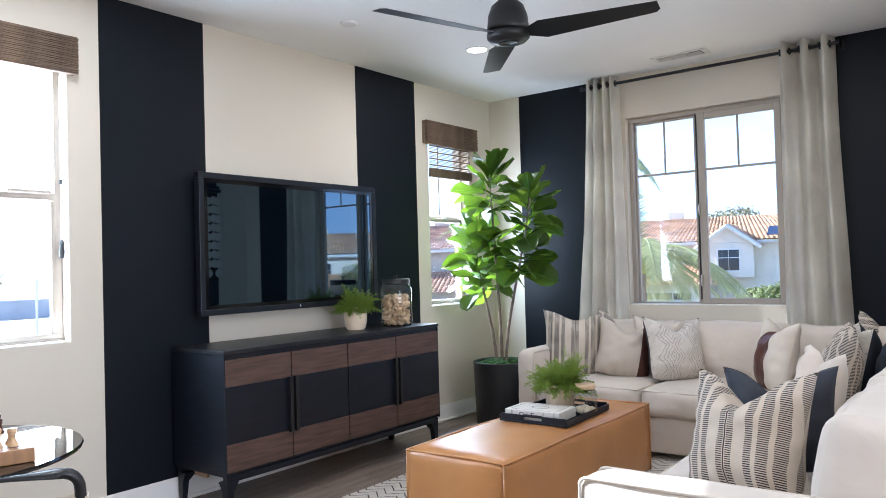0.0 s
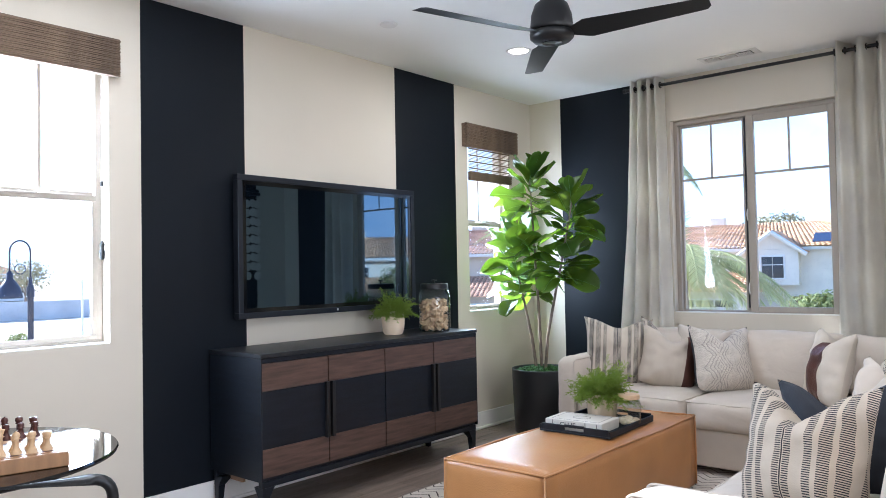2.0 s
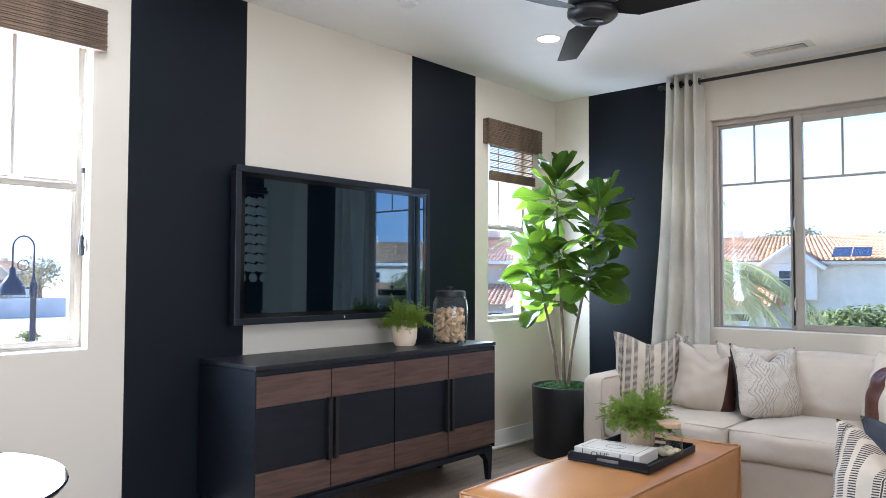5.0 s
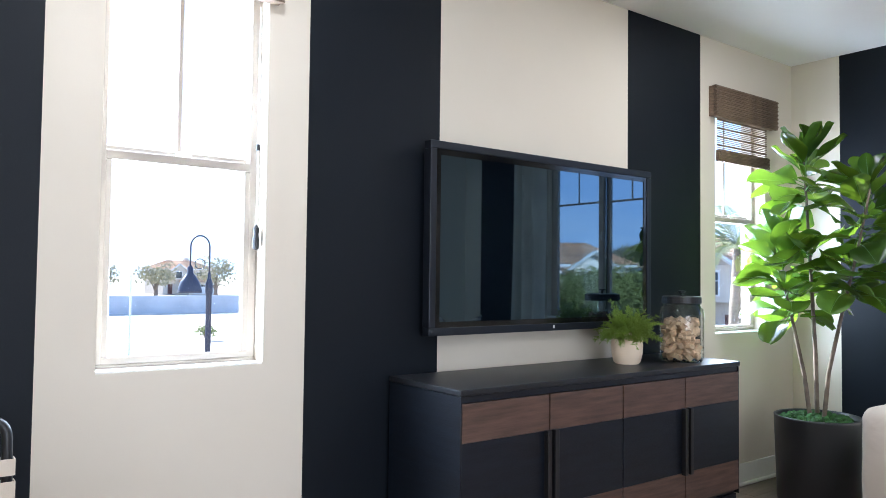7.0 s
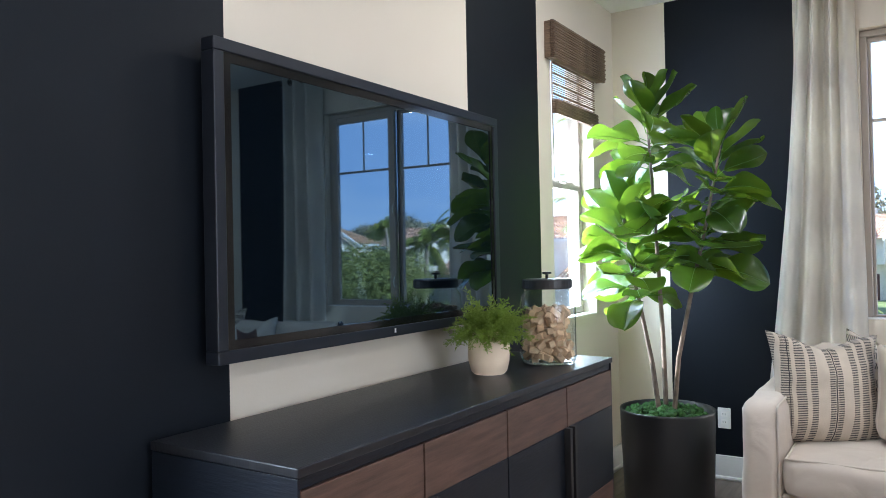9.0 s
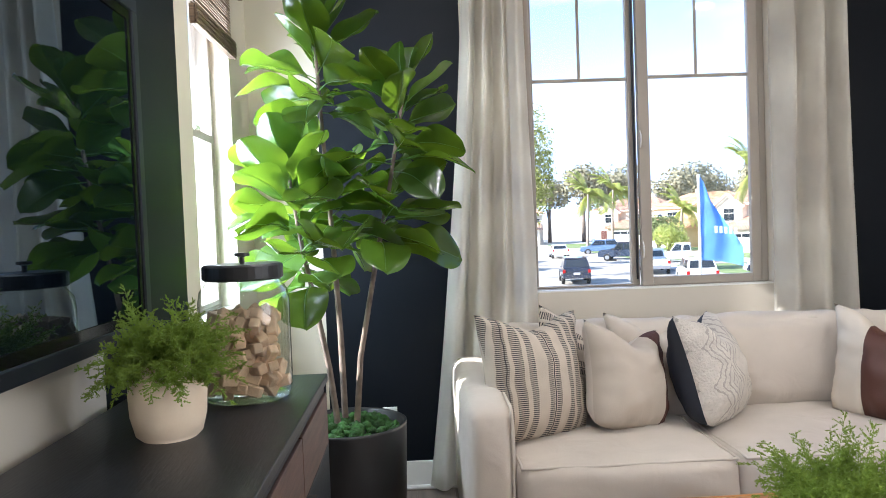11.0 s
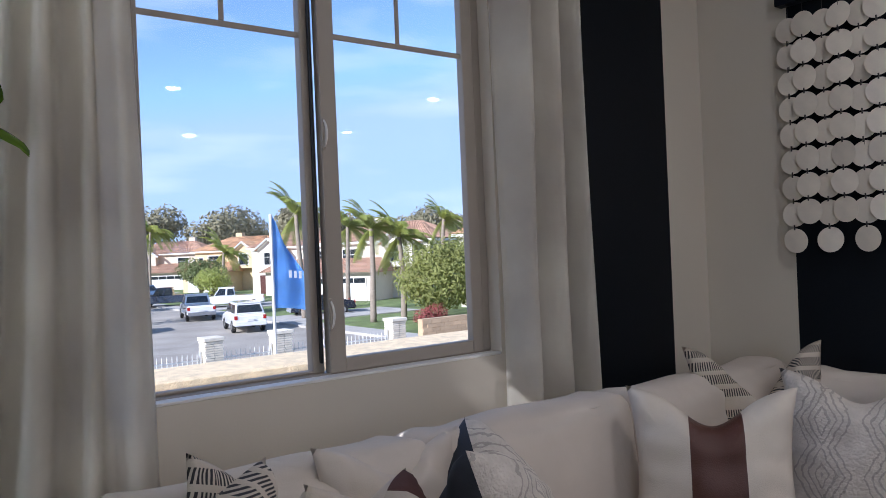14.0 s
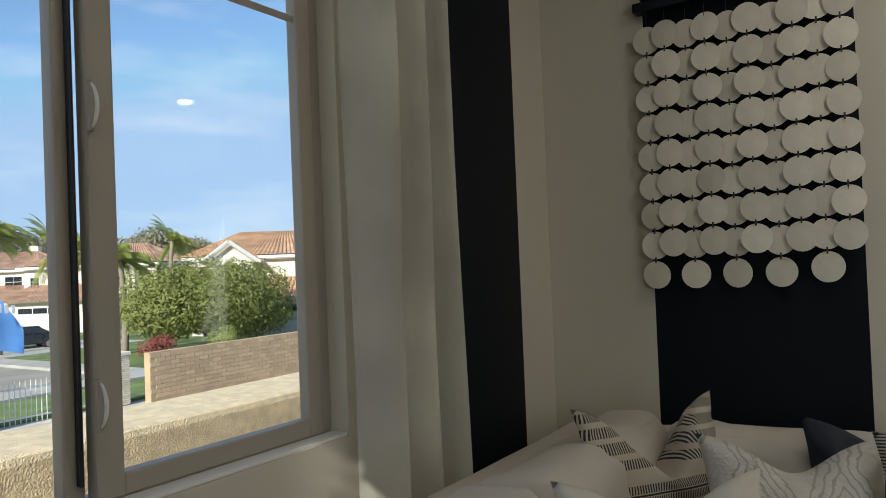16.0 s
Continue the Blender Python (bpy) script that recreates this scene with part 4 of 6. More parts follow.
for st in STEMS:
    fine = [along(st, q / 16)[0] + Vector((0.006 * noise.noise(Vector((q, 1, 2))), 0.006 * noise.noise(Vector((q, 5, 2))), 0)) for q in range(17)]
    part("stem", tube(fine, [0.0135 - 0.007 * q / 16 for q in range(17)], 9), M_BARK, fig, "pale grey-brown stem", smooth=True)


def leaf_mesh(length, width, curl, fold, seed):
    """A fiddle-shaped leaf: broad rounded end, waist near the stalk, pale midrib and side veins pressed into the blade."""
    bm = bmesh.new()
    nl, nw = 22, 12
    grid = []
    for i in range(nl + 1):
        s = i / nl
        half = width / 2 * (0.04 + 1.02 * math.sin(math.pi * min(1.0, s) ** 1.3) ** 0.52 * (0.80 + 0.26 * s))
        half = max(half, 0.004)
        x, z = length * s * (1 - 0.16 * curl * curl * s), -length * 0.5 * curl * s * s + 0.012 * math.sin(4.2 * s + seed)
        row = []
        for j in range(nw + 1):
            q = 2 * j / nw - 1
            ruffle = 0.010 * math.sin(9 * s + 2.5 * q + seed) * abs(q) ** 3
            vein = -0.0045 * max(0.0, math.cos(2 * math.pi * (s * 6.5 - abs(q) * 1.5))) ** 6 * (1 - abs(q)) ** 0.5 * min(1, abs(q) * 6)
            row.append(bm.verts.new((x + 0.03 * length * abs(q) * (1 - s), half * q * math.cos(fold * 0.7), z + half * abs(q) * math.sin(fold) - 0.25 * half * q * q * math.sin(fold) + ruffle + vein)))
        grid.append(row)
    for a, b in zip(grid, grid[1:]):
        for j in range(nw):
            bm.faces.new((a[j], b[j], b[j + 1], a[j + 1]))
    mid = [g[nw // 2].co + Vector((0, 0, 0.0005)) for g in grid]
    before = len(bm.faces)
    tube([Vector((-0.05, 0, -0.006))] + mid[:-1], [0.0035] + [0.0030 - 0.0024 * i / nl for i in range(nl)], 4, bm, caps=False)
    bm.faces.ensure_lookup_table()
    for f in bm.faces[before:]:
        f.material_index = 1
    for f in bm.faces:
        f.smooth = True
    return bm


LEAVES = []
for k, (ll, lw, lc, lf) in enumerate(((0.295, 0.225, 0.45, 0.30), (0.275, 0.215, 0.18, 0.40), (0.31, 0.225, 0.75, 0.24), (0.20, 0.115, 0.05, 0.8))):
    me = bpy.data.meshes.new("leaf")
    bm = leaf_mesh(ll, lw, lc, lf, k * 1.7)
    bm.to_mesh(me)
    bm.free()
    me.materials.append(M_LEAF)
    me.materials.append(M_VEIN)
    LEAVES.append(me)
rng = random.Random(23)
# whorls: stem, its stretch of height along the stem, leaves, lowest and highest lift of the leaves
WHORLS = ((1, 0.81, 1.0, 25, -12, 80), (1, 0.47, 0.62, 15, -14, 50), (0, 0.56, 0.76, 15, -12, 34), (0, 0.76, 1.0, 21, 4, 80), (2, 0.79, 1.0, 24, -10, 78), (2, 0.57, 0.72, 15, -12, 42))
az = 0.7
for stem, lo, hi, count, low, high in WHORLS:
    for k in range(count):
        rise = (k + 0.5) / count
        p, d = along(STEMS[stem], lo + (hi - lo) * rise)
        up = low + (high - low) * rise ** 1.4 + rng.uniform(-9, 9)
        for tries in range(8):
            az += 2.4 + rng.uniform(-0.45, 0.45)
            tip = p + Vector((math.cos(az), math.sin(az), 0)) * 0.30 * math.cos(radians(up))
            if tip.x > -0.40 and tip.y < 0.52 and not (stem == 0 and tip.x > 0.12) and not (stem == 2 and tip.x < 0.0):
                break
        m = Matrix.Translation(p) @ Euler((rng.uniform(-0.75, 0.75), -radians(up), az)).to_matrix().to_4x4() @ Matrix.Translation((0.05, 0, 0)) @ Matrix.Scale(rng.uniform(0.76, 1.0), 4)
        share("leaf", LEAVES[3 if rise > 0.93 else 1 if rise > 0.6 else rng.choice((0, 0, 1, 2))], fig, m)

outlet = thing("wall_outlet", pose(-3.148, WY, 0.342), "white wall outlet plate on the dark stripe", "outlet")
part("plate", boxes((-0.035, -0.006, -0.0575, 0.035, -0.0005, 0.0575), bevel=0.003), M_BAND, outlet)
for sz in (-0.022, 0.022):
    part("socket", boxes((-0.016, -0.0085, sz - 0.014, 0.016, -0.006, sz + 0.014), bevel=0.001), M_TRIM, outlet)
    for sx in (-0.006, 0.006):
        part("slot", boxes((sx - 0.0012, -0.0092, sz - 0.004, sx + 0.0012, -0.0086, sz + 0.006)), M_INK, outlet)

# ---- sectional sofa ----
SEAT, BASE = 0.455, 0.285


def cushion(sofa, name, x0, y0, z0, x1, y1, z1, r=0.05, bulge=0.025, tilt=(0, 0), seed=0.0, label="", welt=""):
    hx, hy, hz = (x1 - x0) / 2, (y1 - y0) / 2, (z1 - z0) / 2
    bm = soft_box(hx, hy, hz, r, bulge, 14, 0.008, seed)
    if name == "back_cushion":
        wide = max(hx, hy)
        for v in bm.verts:
            run = (v.co.x if hx > hy else v.co.y) / wide
            up = max(0.0, v.co.z / hz)
            sag = noise.noise(Vector((v.co.x * 5 + seed, v.co.y * 5, v.co.z * 3))) * 0.012
            fold = 0.010 * noise.noise(Vector((run * 16 + seed, v.co.z * 5, seed))) * (up ** 3 + abs(run) ** 5)
            v.co += Vector((sag, sag, 0.010 * noise.noise(Vector((v.co.x * 3 + seed, v.co.y * 3, 1)))))
            v.co.z += up ** 2 * (0.055 * abs(run) ** 7 - 0.010)
            if hx > hy:
                v.co.y += fold
            else:
                v.co.x += fold
    ob = part(name, bm, M_LINEN, sofa, label, smooth=True)
    ob.matrix_basis = pose((x0 + x1) / 2, (y0 + y1) / 2, (z0 + z1) / 2, tilt[0], tilt[1], 0)
    k = r * 0.30
    if welt == "y":
        loop = [(-hx + k, -hy + r * 0.5, -hz + k), (-hx + k, -hy + r * 0.5, hz - k), (hx - k, -hy + r * 0.5, hz - k), (hx - k, -hy + r * 0.5, -hz + k)]
    elif welt == "x":
        loop = [(-hx + r * 0.5, -hy + k, -hz + k), (-hx + r * 0.5, -hy + k, hz - k), (-hx + r * 0.5, hy - k, hz - k), (-hx + r * 0.5, hy - k, -hz + k)]
    elif welt == "z":
        loop = [(-hx + k, hy - k, hz - k), (-hx + k, -hy + k, hz - k), (hx - k, -hy + k, hz - k), (hx - k, hy - k, hz - k)]
    if welt:
        pts = [Vector(a).lerp(Vector(b), i / 12) for a, b in zip(loop, loop[1:]) for i in range(12)] + [Vector(loop[-1])]
        for p in pts:
            p += 0.004 * Vector((noise.noise(p * 9), noise.noise(p * 9 + Vector((4, 0, 0))), noise.noise(p * 8)))
        part("piping", tube(pts, 0.0055, 6), M_PIPING, ob, smooth=True)
    return ob


def piping(parent, pts, r=0.006):
    return part("piping", tube(arc(pts, 0.03), r, 6), M_PIPING, parent, smooth=True)


sofa = thing("sectional_sofa", pose(0, 0, 0), "cream linen corner sofa with loose back cushions under the window", "sofa")
SXL, SYF, SXF, SYN = -2.85, 4.47, -1.13, 2.10       # left end, front of the window run, front of the side run, near end
SB = WY - 0.12                                       # back of the window run
part("base", boxes((SXL + 0.02, SYF + 0.04, 0.055, RX - 0.03, SB, BASE), bevel=0.015), M_LINEN, sofa)
part("base", boxes((SXF + 0.04, SYN + 0.02, 0.055, RX - 0.03, SYF + 0.039, BASE), bevel=0.015), M_LINEN, sofa)
cushion(sofa, "arm", SXL, SYF + 0.02, 0.06, SXL + 0.165, SB, 0.655, 0.05, 0.006, seed=1)
cushion(sofa, "arm", SXF + 0.01, SYN, 0.06, RX - 0.03, SYN + 0.165, 0.602, 0.05, 0.006, seed=2)
cushion(sofa, "back_frame", SXL + 0.16, SB - 0.17, 0.25, RX - 0.03, SB, 0.755, 0.05, 0.004, seed=3)
cushion(sofa, "back_frame", RX - 0.20, SYN + 0.15, 0.25, RX - 0.03, SB - 0.16, 0.745, 0.05, 0.004, seed=4)
MIDX = -1.93
s1 = cushion(sofa, "seat_cushion", SXL + 0.165, SYF, BASE - 0.005, MIDX, SB - 0.16, SEAT, 0.045, 0.016, seed=5, welt="z")
s2 = cushion(sofa, "seat_cushion", MIDX + 0.004, SYF, BASE - 0.005, SXF - 0.02, SB - 0.16, SEAT, 0.045, 0.016, seed=6, welt="z")
s3 = cushion(sofa, "seat_cushion", SXF, 3.38, BASE - 0.005, RX - 0.19, SYF - 0.005, SEAT, 0.045, 0.016, seed=7, welt="z")
s4 = cushion(sofa, "seat_cushion", SXF, SYN + 0.165, BASE - 0.005, RX - 0.19, 3.375, SEAT, 0.045, 0.016, seed=8, welt="z")
s5 = cushion(sofa, "seat_cushion", SXF - 0.016, SYF, BASE - 0.005, RX - 0.19, SB - 0.16, SEAT, 0.045, 0.014, seed=9, welt="z")
for bx0, bx1, sd in ((SXL + 0.20, MIDX + 0.02, 11), (MIDX + 0.03, SXF - 0.05, 12)):
    cushion(sofa, "back_cushion", bx0, SB - 0.40, SEAT - 0.005, bx1, SB - 0.16, 0.815, 0.06, 0.035, (-9, 0), sd, welt="y")
cushion(sofa, "back_cushion", SXF - 0.02, SB - 0.40, SEAT - 0.005, RX - 0.22, SB - 0.16, 0.81, 0.06, 0.03, (-9, 0), 13, welt="y")
for by0, by1, sd in ((4.0, SB - 0.42, 14), (3.15, 3.99, 15), (SYN + 0.19, 3.14, 16)):
    cushion(sofa, "back_cushion", RX - 0.44, by0, SEAT - 0.005, RX - 0.19, by1, 0.80, 0.06, 0.035, (0, 9), sd, welt="x")
piping(sofa, [(SXL + 0.15, SYF + 0.022, 0.08), (SXL + 0.15, SYF + 0.022, 0.645), (SXL + 0.15, SB - 0.1, 0.652)])
piping(sofa, [(SXF + 0.014, SYN + 0.15, 0.08), (SXF + 0.014, SYN + 0.15, 0.592), (RX - 0.2, SYN + 0.15, 0.599)])
piping(sofa, [(SXF + 0.014, SYN + 0.012, 0.08), (SXF + 0.014, SYN + 0.012, 0.592), (RX - 0.2, SYN + 0.012, 0.599)])
for fx, fy in ((SXL + 0.08, SYF + 0.1), (SXL + 0.08, SB - 0.08), (SXF + 0.1, SYN + 0.08), (RX - 0.12, SYN + 0.08), (RX - 0.12, SB - 0.08), (SXF - 0.1, SYF + 0.1)):
    part("foot", lathe([(0, 0), (0.022, 0), (0.028, 0.056), (0, 0.056)], 12), M_BLACKWOOD, sofa).matrix_basis = pose(fx, fy, 0)


# ---- scatter cushions ----
def scatter(x, y, z, yaw, lean, size, thick, front, back, label, chop=0.05, spin=0, seed=0.0):
    """A scatter cushion standing on the seat at (x, y); its front looks along yaw (0 is -y), leaning back."""
    cu = thing("scatter_cushion", pose(x, y, z, 0, 0, yaw), label, "cushion", "scatter cushions")
    ob = part("cover", pillow_mesh(size, thick * 1.12, chop, 28, seed), [front, back], cu, smooth=True)
    ob.matrix_basis = pose(0, 0, size * 0.455, -lean, spin, 0)
    return cu


bsdf_lb = M_LEATHERBAND.node_tree
lsep = bsdf_lb.nodes.new("ShaderNodeSeparateXYZ")
bsdf_lb.links.new(bsdf_lb.nodes["Texture Coordinate"].outputs["Object"], lsep.inputs[0])
paint_over(M_LEATHERBAND, stripe_mask(bsdf_lb.nodes, bsdf_lb.links, lsep.outputs[0], [(0.095, 0.26)]), (0.085, 0.03, 0.02))
M_LEATHERMID = mat("cream_cloth_leather_middle", (0.66, 0.59, 0.50), 0.85, var=0.05, scale=8, bump=0.25, bscale=300)
bsdf_lb = M_LEATHERMID.node_tree
lsep = bsdf_lb.nodes.new("ShaderNodeSeparateXYZ")
bsdf_lb.links.new(bsdf_lb.nodes["Texture Coordinate"].outputs["Object"], lsep.inputs[0])
mask = stripe_mask(bsdf_lb.nodes, bsdf_lb.links, lsep.outputs[0], [(-0.06, 0.075)])
paint_over(M_LEATHERMID, mask, (0.085, 0.03, 0.02))
bsdf_lb.links.new(math_node(bsdf_lb.nodes, bsdf_lb.links, "SUBTRACT", 0.85, math_node(bsdf_lb.nodes, bsdf_lb.links, "MULTIPLY", mask, 0.45)), bsdf(M_LEATHERMID).inputs["Roughness"])

Z = SEAT + 0.004
scatter(-2.565, 4.86, Z, 28, 13, 0.48, 0.23, M_STRIPE_V, M_STRIPE_V, "cream cushion with upright rows of black dashes", 0.05, 3, 1)
scatter(-2.36, 5.09, Z, 12, 12, 0.42, 0.13, M_STRIPE_H, M_STRIPE_H, "cream cushion with level dashes tucked behind the others", 0.05, 20, 2)
scatter(-2.20, 4.90, Z, 30, 16, 0.41, 0.22, M_LEATHERBAND, M_LINEN, "plain beige cushion with a brown leather side band", 0.07, 12, 3)
scatter(-2.03, 5.09, Z, 4, 12, 0.42, 0.14, M_LINEN, M_LINEN, "plain cream cushion tucked behind the others", 0.06, 4, 4)
scatter(-1.86, 4.95, Z, 52, 17, 0.44, 0.24, M_DIAMOND, M_NAVY, "tufted cream diamond cushion with a navy back", 0.09, 4, 5)
scatter(-1.19, 4.84, Z, -53, 14, 0.445, 0.18, M_LEATHERMID, M_LINEN, "cream cushion with a brown leather middle band", 0.085, 0, 6)
scatter(-0.615, 5.03, Z, -34, 14, 0.49, 0.16, M_STRIPE_H, M_STRIPE_H, "cream cushion with level black dashes in the sofa corner", 0.20, 0, 7)
scatter(-0.72, 4.67, Z, -72, 12, 0.44, 0.20, M_DIAMOND, M_NAVY, "tufted cream diamond cushion leaning in the sofa corner", 0.07, 0, 8)
scatter(-0.74, 4.26, Z, -80, 14, 0.48, 0.17, M_STRIPE_V, M_STRIPE_V, "cream cushion with upright rows of black dashes on the side run", 0.09, 0, 9)
scatter(-0.52, 4.46, Z, -88, 12, 0.45, 0.14, M_NAVY, M_NAVY, "dark navy cushion behind the tufted one", 0.06, 0, 10)
scatter(-0.72, 3.62, Z, -60, 12, 0.42, 0.16, M_LINEN, M_LINEN, "plain cream cushion on the side run of the sofa", 0.12, 0, 11)
scatter(-0.74, 3.06, Z - 0.015, 6, 14, 0.42, 0.18, M_NAVY, M_DIAMOND, "navy cushion with a tufted cream back", 0.10, -3, 12)
scatter(-0.77, 2.72, Z - 0.02, -16, 22, 0.46, 0.24, M_STRIPE_V, M_STRIPE_V, "large cream cushion with bold black dashes by the near arm", 0.13, -4, 13)

# ---- ottoman and what stands on it ----
ott = thing("leather_ottoman", pose(-2.042, 3.46, 0.014), "long tan leather ottoman with welted seams", "ottoman")
bm = soft_box(0.278, 0.797, 0.20, 0.022, 0.018, 14, 0.006, 2.0)
bmesh.ops.translate(bm, verts=bm.verts[:], vec=(0, 0, 0.20))
part("upholstery", bm, M_LEATHER, ott, smooth=True)
loop = [(-0.272, -0.79), (0.272, -0.79), (0.272, 0.79), (-0.272, 0.79), (-0.272, -0.79)]
part("welt", tube([(x, y, 0.394 + 0.003 * math.sin(9 * x + 7 * y)) for x, y in [Vector(a).lerp(Vector(b), s / 10) for a, b in zip(loop, loop[1:]) for s in range(10)] + [Vector(loop[0])]], 0.006, 6, caps=False), M_LEATHER, ott, smooth=True)
for cx, cy in ((-0.272, -0.79), (0.272, -0.79), (0.272, 0.79), (-0.272, 0.79)):
    part("corner_seam", tube([(cx, cy, 0.01), (cx * 1.006, cy * 1.002, 0.2), (cx, cy, 0.394)], 0.005, 6), M_LEATHER, ott, smooth=True)
OT = 0.014 + 0.400 + 0.016

tray = thing("serving_tray", pose(-2.04, 3.61, OT, 0, 0, 2), "black wooden tray with cut-out handles on the ottoman", "tray")
TX, TY = 0.20, 0.265
part("floor_board", boxes((-TX, -TY, 0, TX, TY, 0.008), bevel=0.002), M_BLACKWOOD, tray)
part("rim", boxes((-TX, -TY, 0.0085, -TX + 0.01, TY, 0.034), bevel=0.002), M_BLACKWOOD, tray)
part("rim", boxes((TX - 0.01, -TY, 0.0085, TX, TY, 0.034), bevel=0.002), M_BLACKWOOD, tray)
for sy in (-1, 1):
    ya, yb = sorted((sy * TY, sy * (TY - 0.01)))
    part("handle_rim", boxes((-TX + 0.011, ya, 0.0085, -0.055, yb, 0.042), (0.055, ya, 0.0085, TX - 0.011, yb, 0.042), (-0.055, ya, 0.032, 0.055, yb, 0.046), (-0.055, ya, 0.0085, 0.055, yb, 0.017), bevel=0.002), M_BLACKWOOD, tray)

game = thing("book_box", pose(-2.06, 3.482, OT + 0.009, 0, 0, 4), "grey book-shaped box lettered CLUE lying on the tray", "box")
part("case", boxes((-0.16, -0.105, 0, 0.16, 0.105, 0.052), bevel=0.004), M_PAGE, game)
part("spine_panel", boxes((-0.11, -0.1065, 0.010, 0.06, -0.1053, 0.043)), M_PAGE, game)
part("spine_line", boxes((-0.118, -0.1068, 0.004, -0.115, -0.1053, 0.048), (0.066, -0.1068, 0.004, 0.069, -0.1053, 0.048), (0.128, -0.1068, 0.004, 0.131, -0.1053, 0.048)), M_INK, game)


def lettering(parent, text, size, m, material):
    cu = bpy.data.curves.new("lettering", "FONT")
    cu.body, cu.size, cu.align_x, cu.align_y, cu.extrude = text, size, "CENTER", "CENTER", 0.0005
    ob = new("lettering", cu)
    me = bpy.data.meshes.new_from_object(ob)
    bpy.data.objects.remove(ob)
    me.materials.append(material)
    ob = new("lettering", me)
    ob.parent = parent
    ob.matrix_basis = m
    return ob


lettering(game, "CLUE", 0.038, pose(-0.03, -0.1072, 0.027, 90, 0, 0), M_INK)
part("cover_mark", lathe([(0.045, 0.0525), (0.047, 0.0532), (0.049, 0.0525)], 28), M_INK, game).matrix_basis = Matrix.Diagonal((1.0, 0.7, 1, 1))
part("cover_mark", boxes((-0.13, -0.085, 0.0521, 0.13, -0.083, 0.0526), (-0.13, 0.083, 0.0521, 0.13, 0.085, 0.0526), (-0.132, -0.085, 0.0521, -0.130, 0.085, 0.0526), (0.130, -0.085, 0.0521, 0.132, 0.085, 0.0526)), M_INK, game)

fern(pose(-2.06, 3.70, OT + 0.009), 0.068, 0.15, 0.195, M_POTWOOD, "feathery green fern in a pale wooden pot on the tray", 8,
     [(0, 0), (0.070, 0.0), (0.077, 0.006), (0.084, 0.14), (0.083, 0.15), (0.077, 0.15), (0.074, 0.12), (0, 0.12)], 130)
sj = thing("glass_jar", pose(-1.905, 3.70, OT + 0.009), "clear glass jar of pebbles with a wooden lid on the tray", "jar")
part("vessel", lathe([(0, 0.003), (0.056, 0.003), (0.065, 0.014), (0.067, 0.100), (0.060, 0.122), (0.055, 0.132)], 36), M_JAR, sj, "clear glass", smooth=True)
part("lid", lathe([(0, 0.158), (0.056, 0.158), (0.060, 0.154), (0.060, 0.137), (0.056, 0.134), (0, 0.133)], 32), M_LID, sj, "pale wooden lid")
for k in range(7):
    a = k * 0.9
    bm = bmesh.new()
    for v in bmesh.ops.create_icosphere(bm, subdivisions=2, radius=0.019)["verts"]:
        v.co = Vector((v.co.x * 1.3, v.co.y, v.co.z * 0.7))
    part("shell", bm, M_POTWHITE, sj, "pale pebble", smooth=True).matrix_basis = pose(0.037 * math.cos(a) * (k > 0), 0.037 * math.sin(a) * (k > 0), 0.019 + 0.014 * (k == 0), 20 * k, 0, 40 * k)

# ---- rug ----
rug = part("rug", boxes((-1.30, -1.30, 0.0, 1.30, 1.30, 0.012), bevel=0.004), M_RUG)
rug.matrix_world = pose(-1.69, 4.02, 0.001)
tagged(rug, "cream wool rug with thin dark zigzag lines", "rug")

# ---- chess table and chairs ----
tb = thing("round_table", pose(-2.56, 0.76, 0), "round table with a glossy black top", "table")
part("tabletop", lathe([(0, 0.737), (0.435, 0.737), (0.447, 0.742), (0.45, 0.749), (0.447, 0.755), (0, 0.755)], 64), M_TABLETOP, tb)
part("pedestal", lathe([(0.05, 0.02), (0.035, 0.06), (0.032, 0.70), (0.09, 0.736), (0, 0.736)], 24), M_BLACKMETAL, tb, smooth=True)
part("foot_plate", lathe([(0, 0), (0.25, 0.0), (0.25, 0.012), (0.06, 0.03), (0, 0.03)], 40), M_BLACKMETAL, tb)
cb = thing("chess_board", pose(-2.41, 0.81, 0.7555, 0, 0, -13), "wooden chess board box with inlaid squares on the table", "chess board")
part("case", boxes((-0.18, -0.18, 0, 0.18, 0.18, 0.04), bevel=0.003), M_CHESSWOOD, cb)
part("playing_field", boxes((-0.165, -0.165, 0.0402, 0.165, 0.165, 0.0415)), M_CHESSWOOD, cb)
sq = 0.038
dark_sq = part("dark_square", boxes((-sq / 2, -sq / 2, 0.0417, sq / 2, sq / 2, 0.0425)), M_PIECEDARK, cb)
lite_sq = part("light_square", boxes((-sq / 2, -sq / 2, 0.0417, sq / 2, sq / 2, 0.0425)), M_PIECELIGHT, cb)
for i in range(8):
    for j in range(8):
        m = pose((i - 3.5) * sq, (j - 3.5) * sq, 0)
        src = dark_sq if (i + j) % 2 == 0 else lite_sq
        if (i, j) == (0, 0) or (i, j) == (1, 0):
            src.matrix_basis = m
        else:
            share(src.name.split(".")[0], src.data, cb, m)


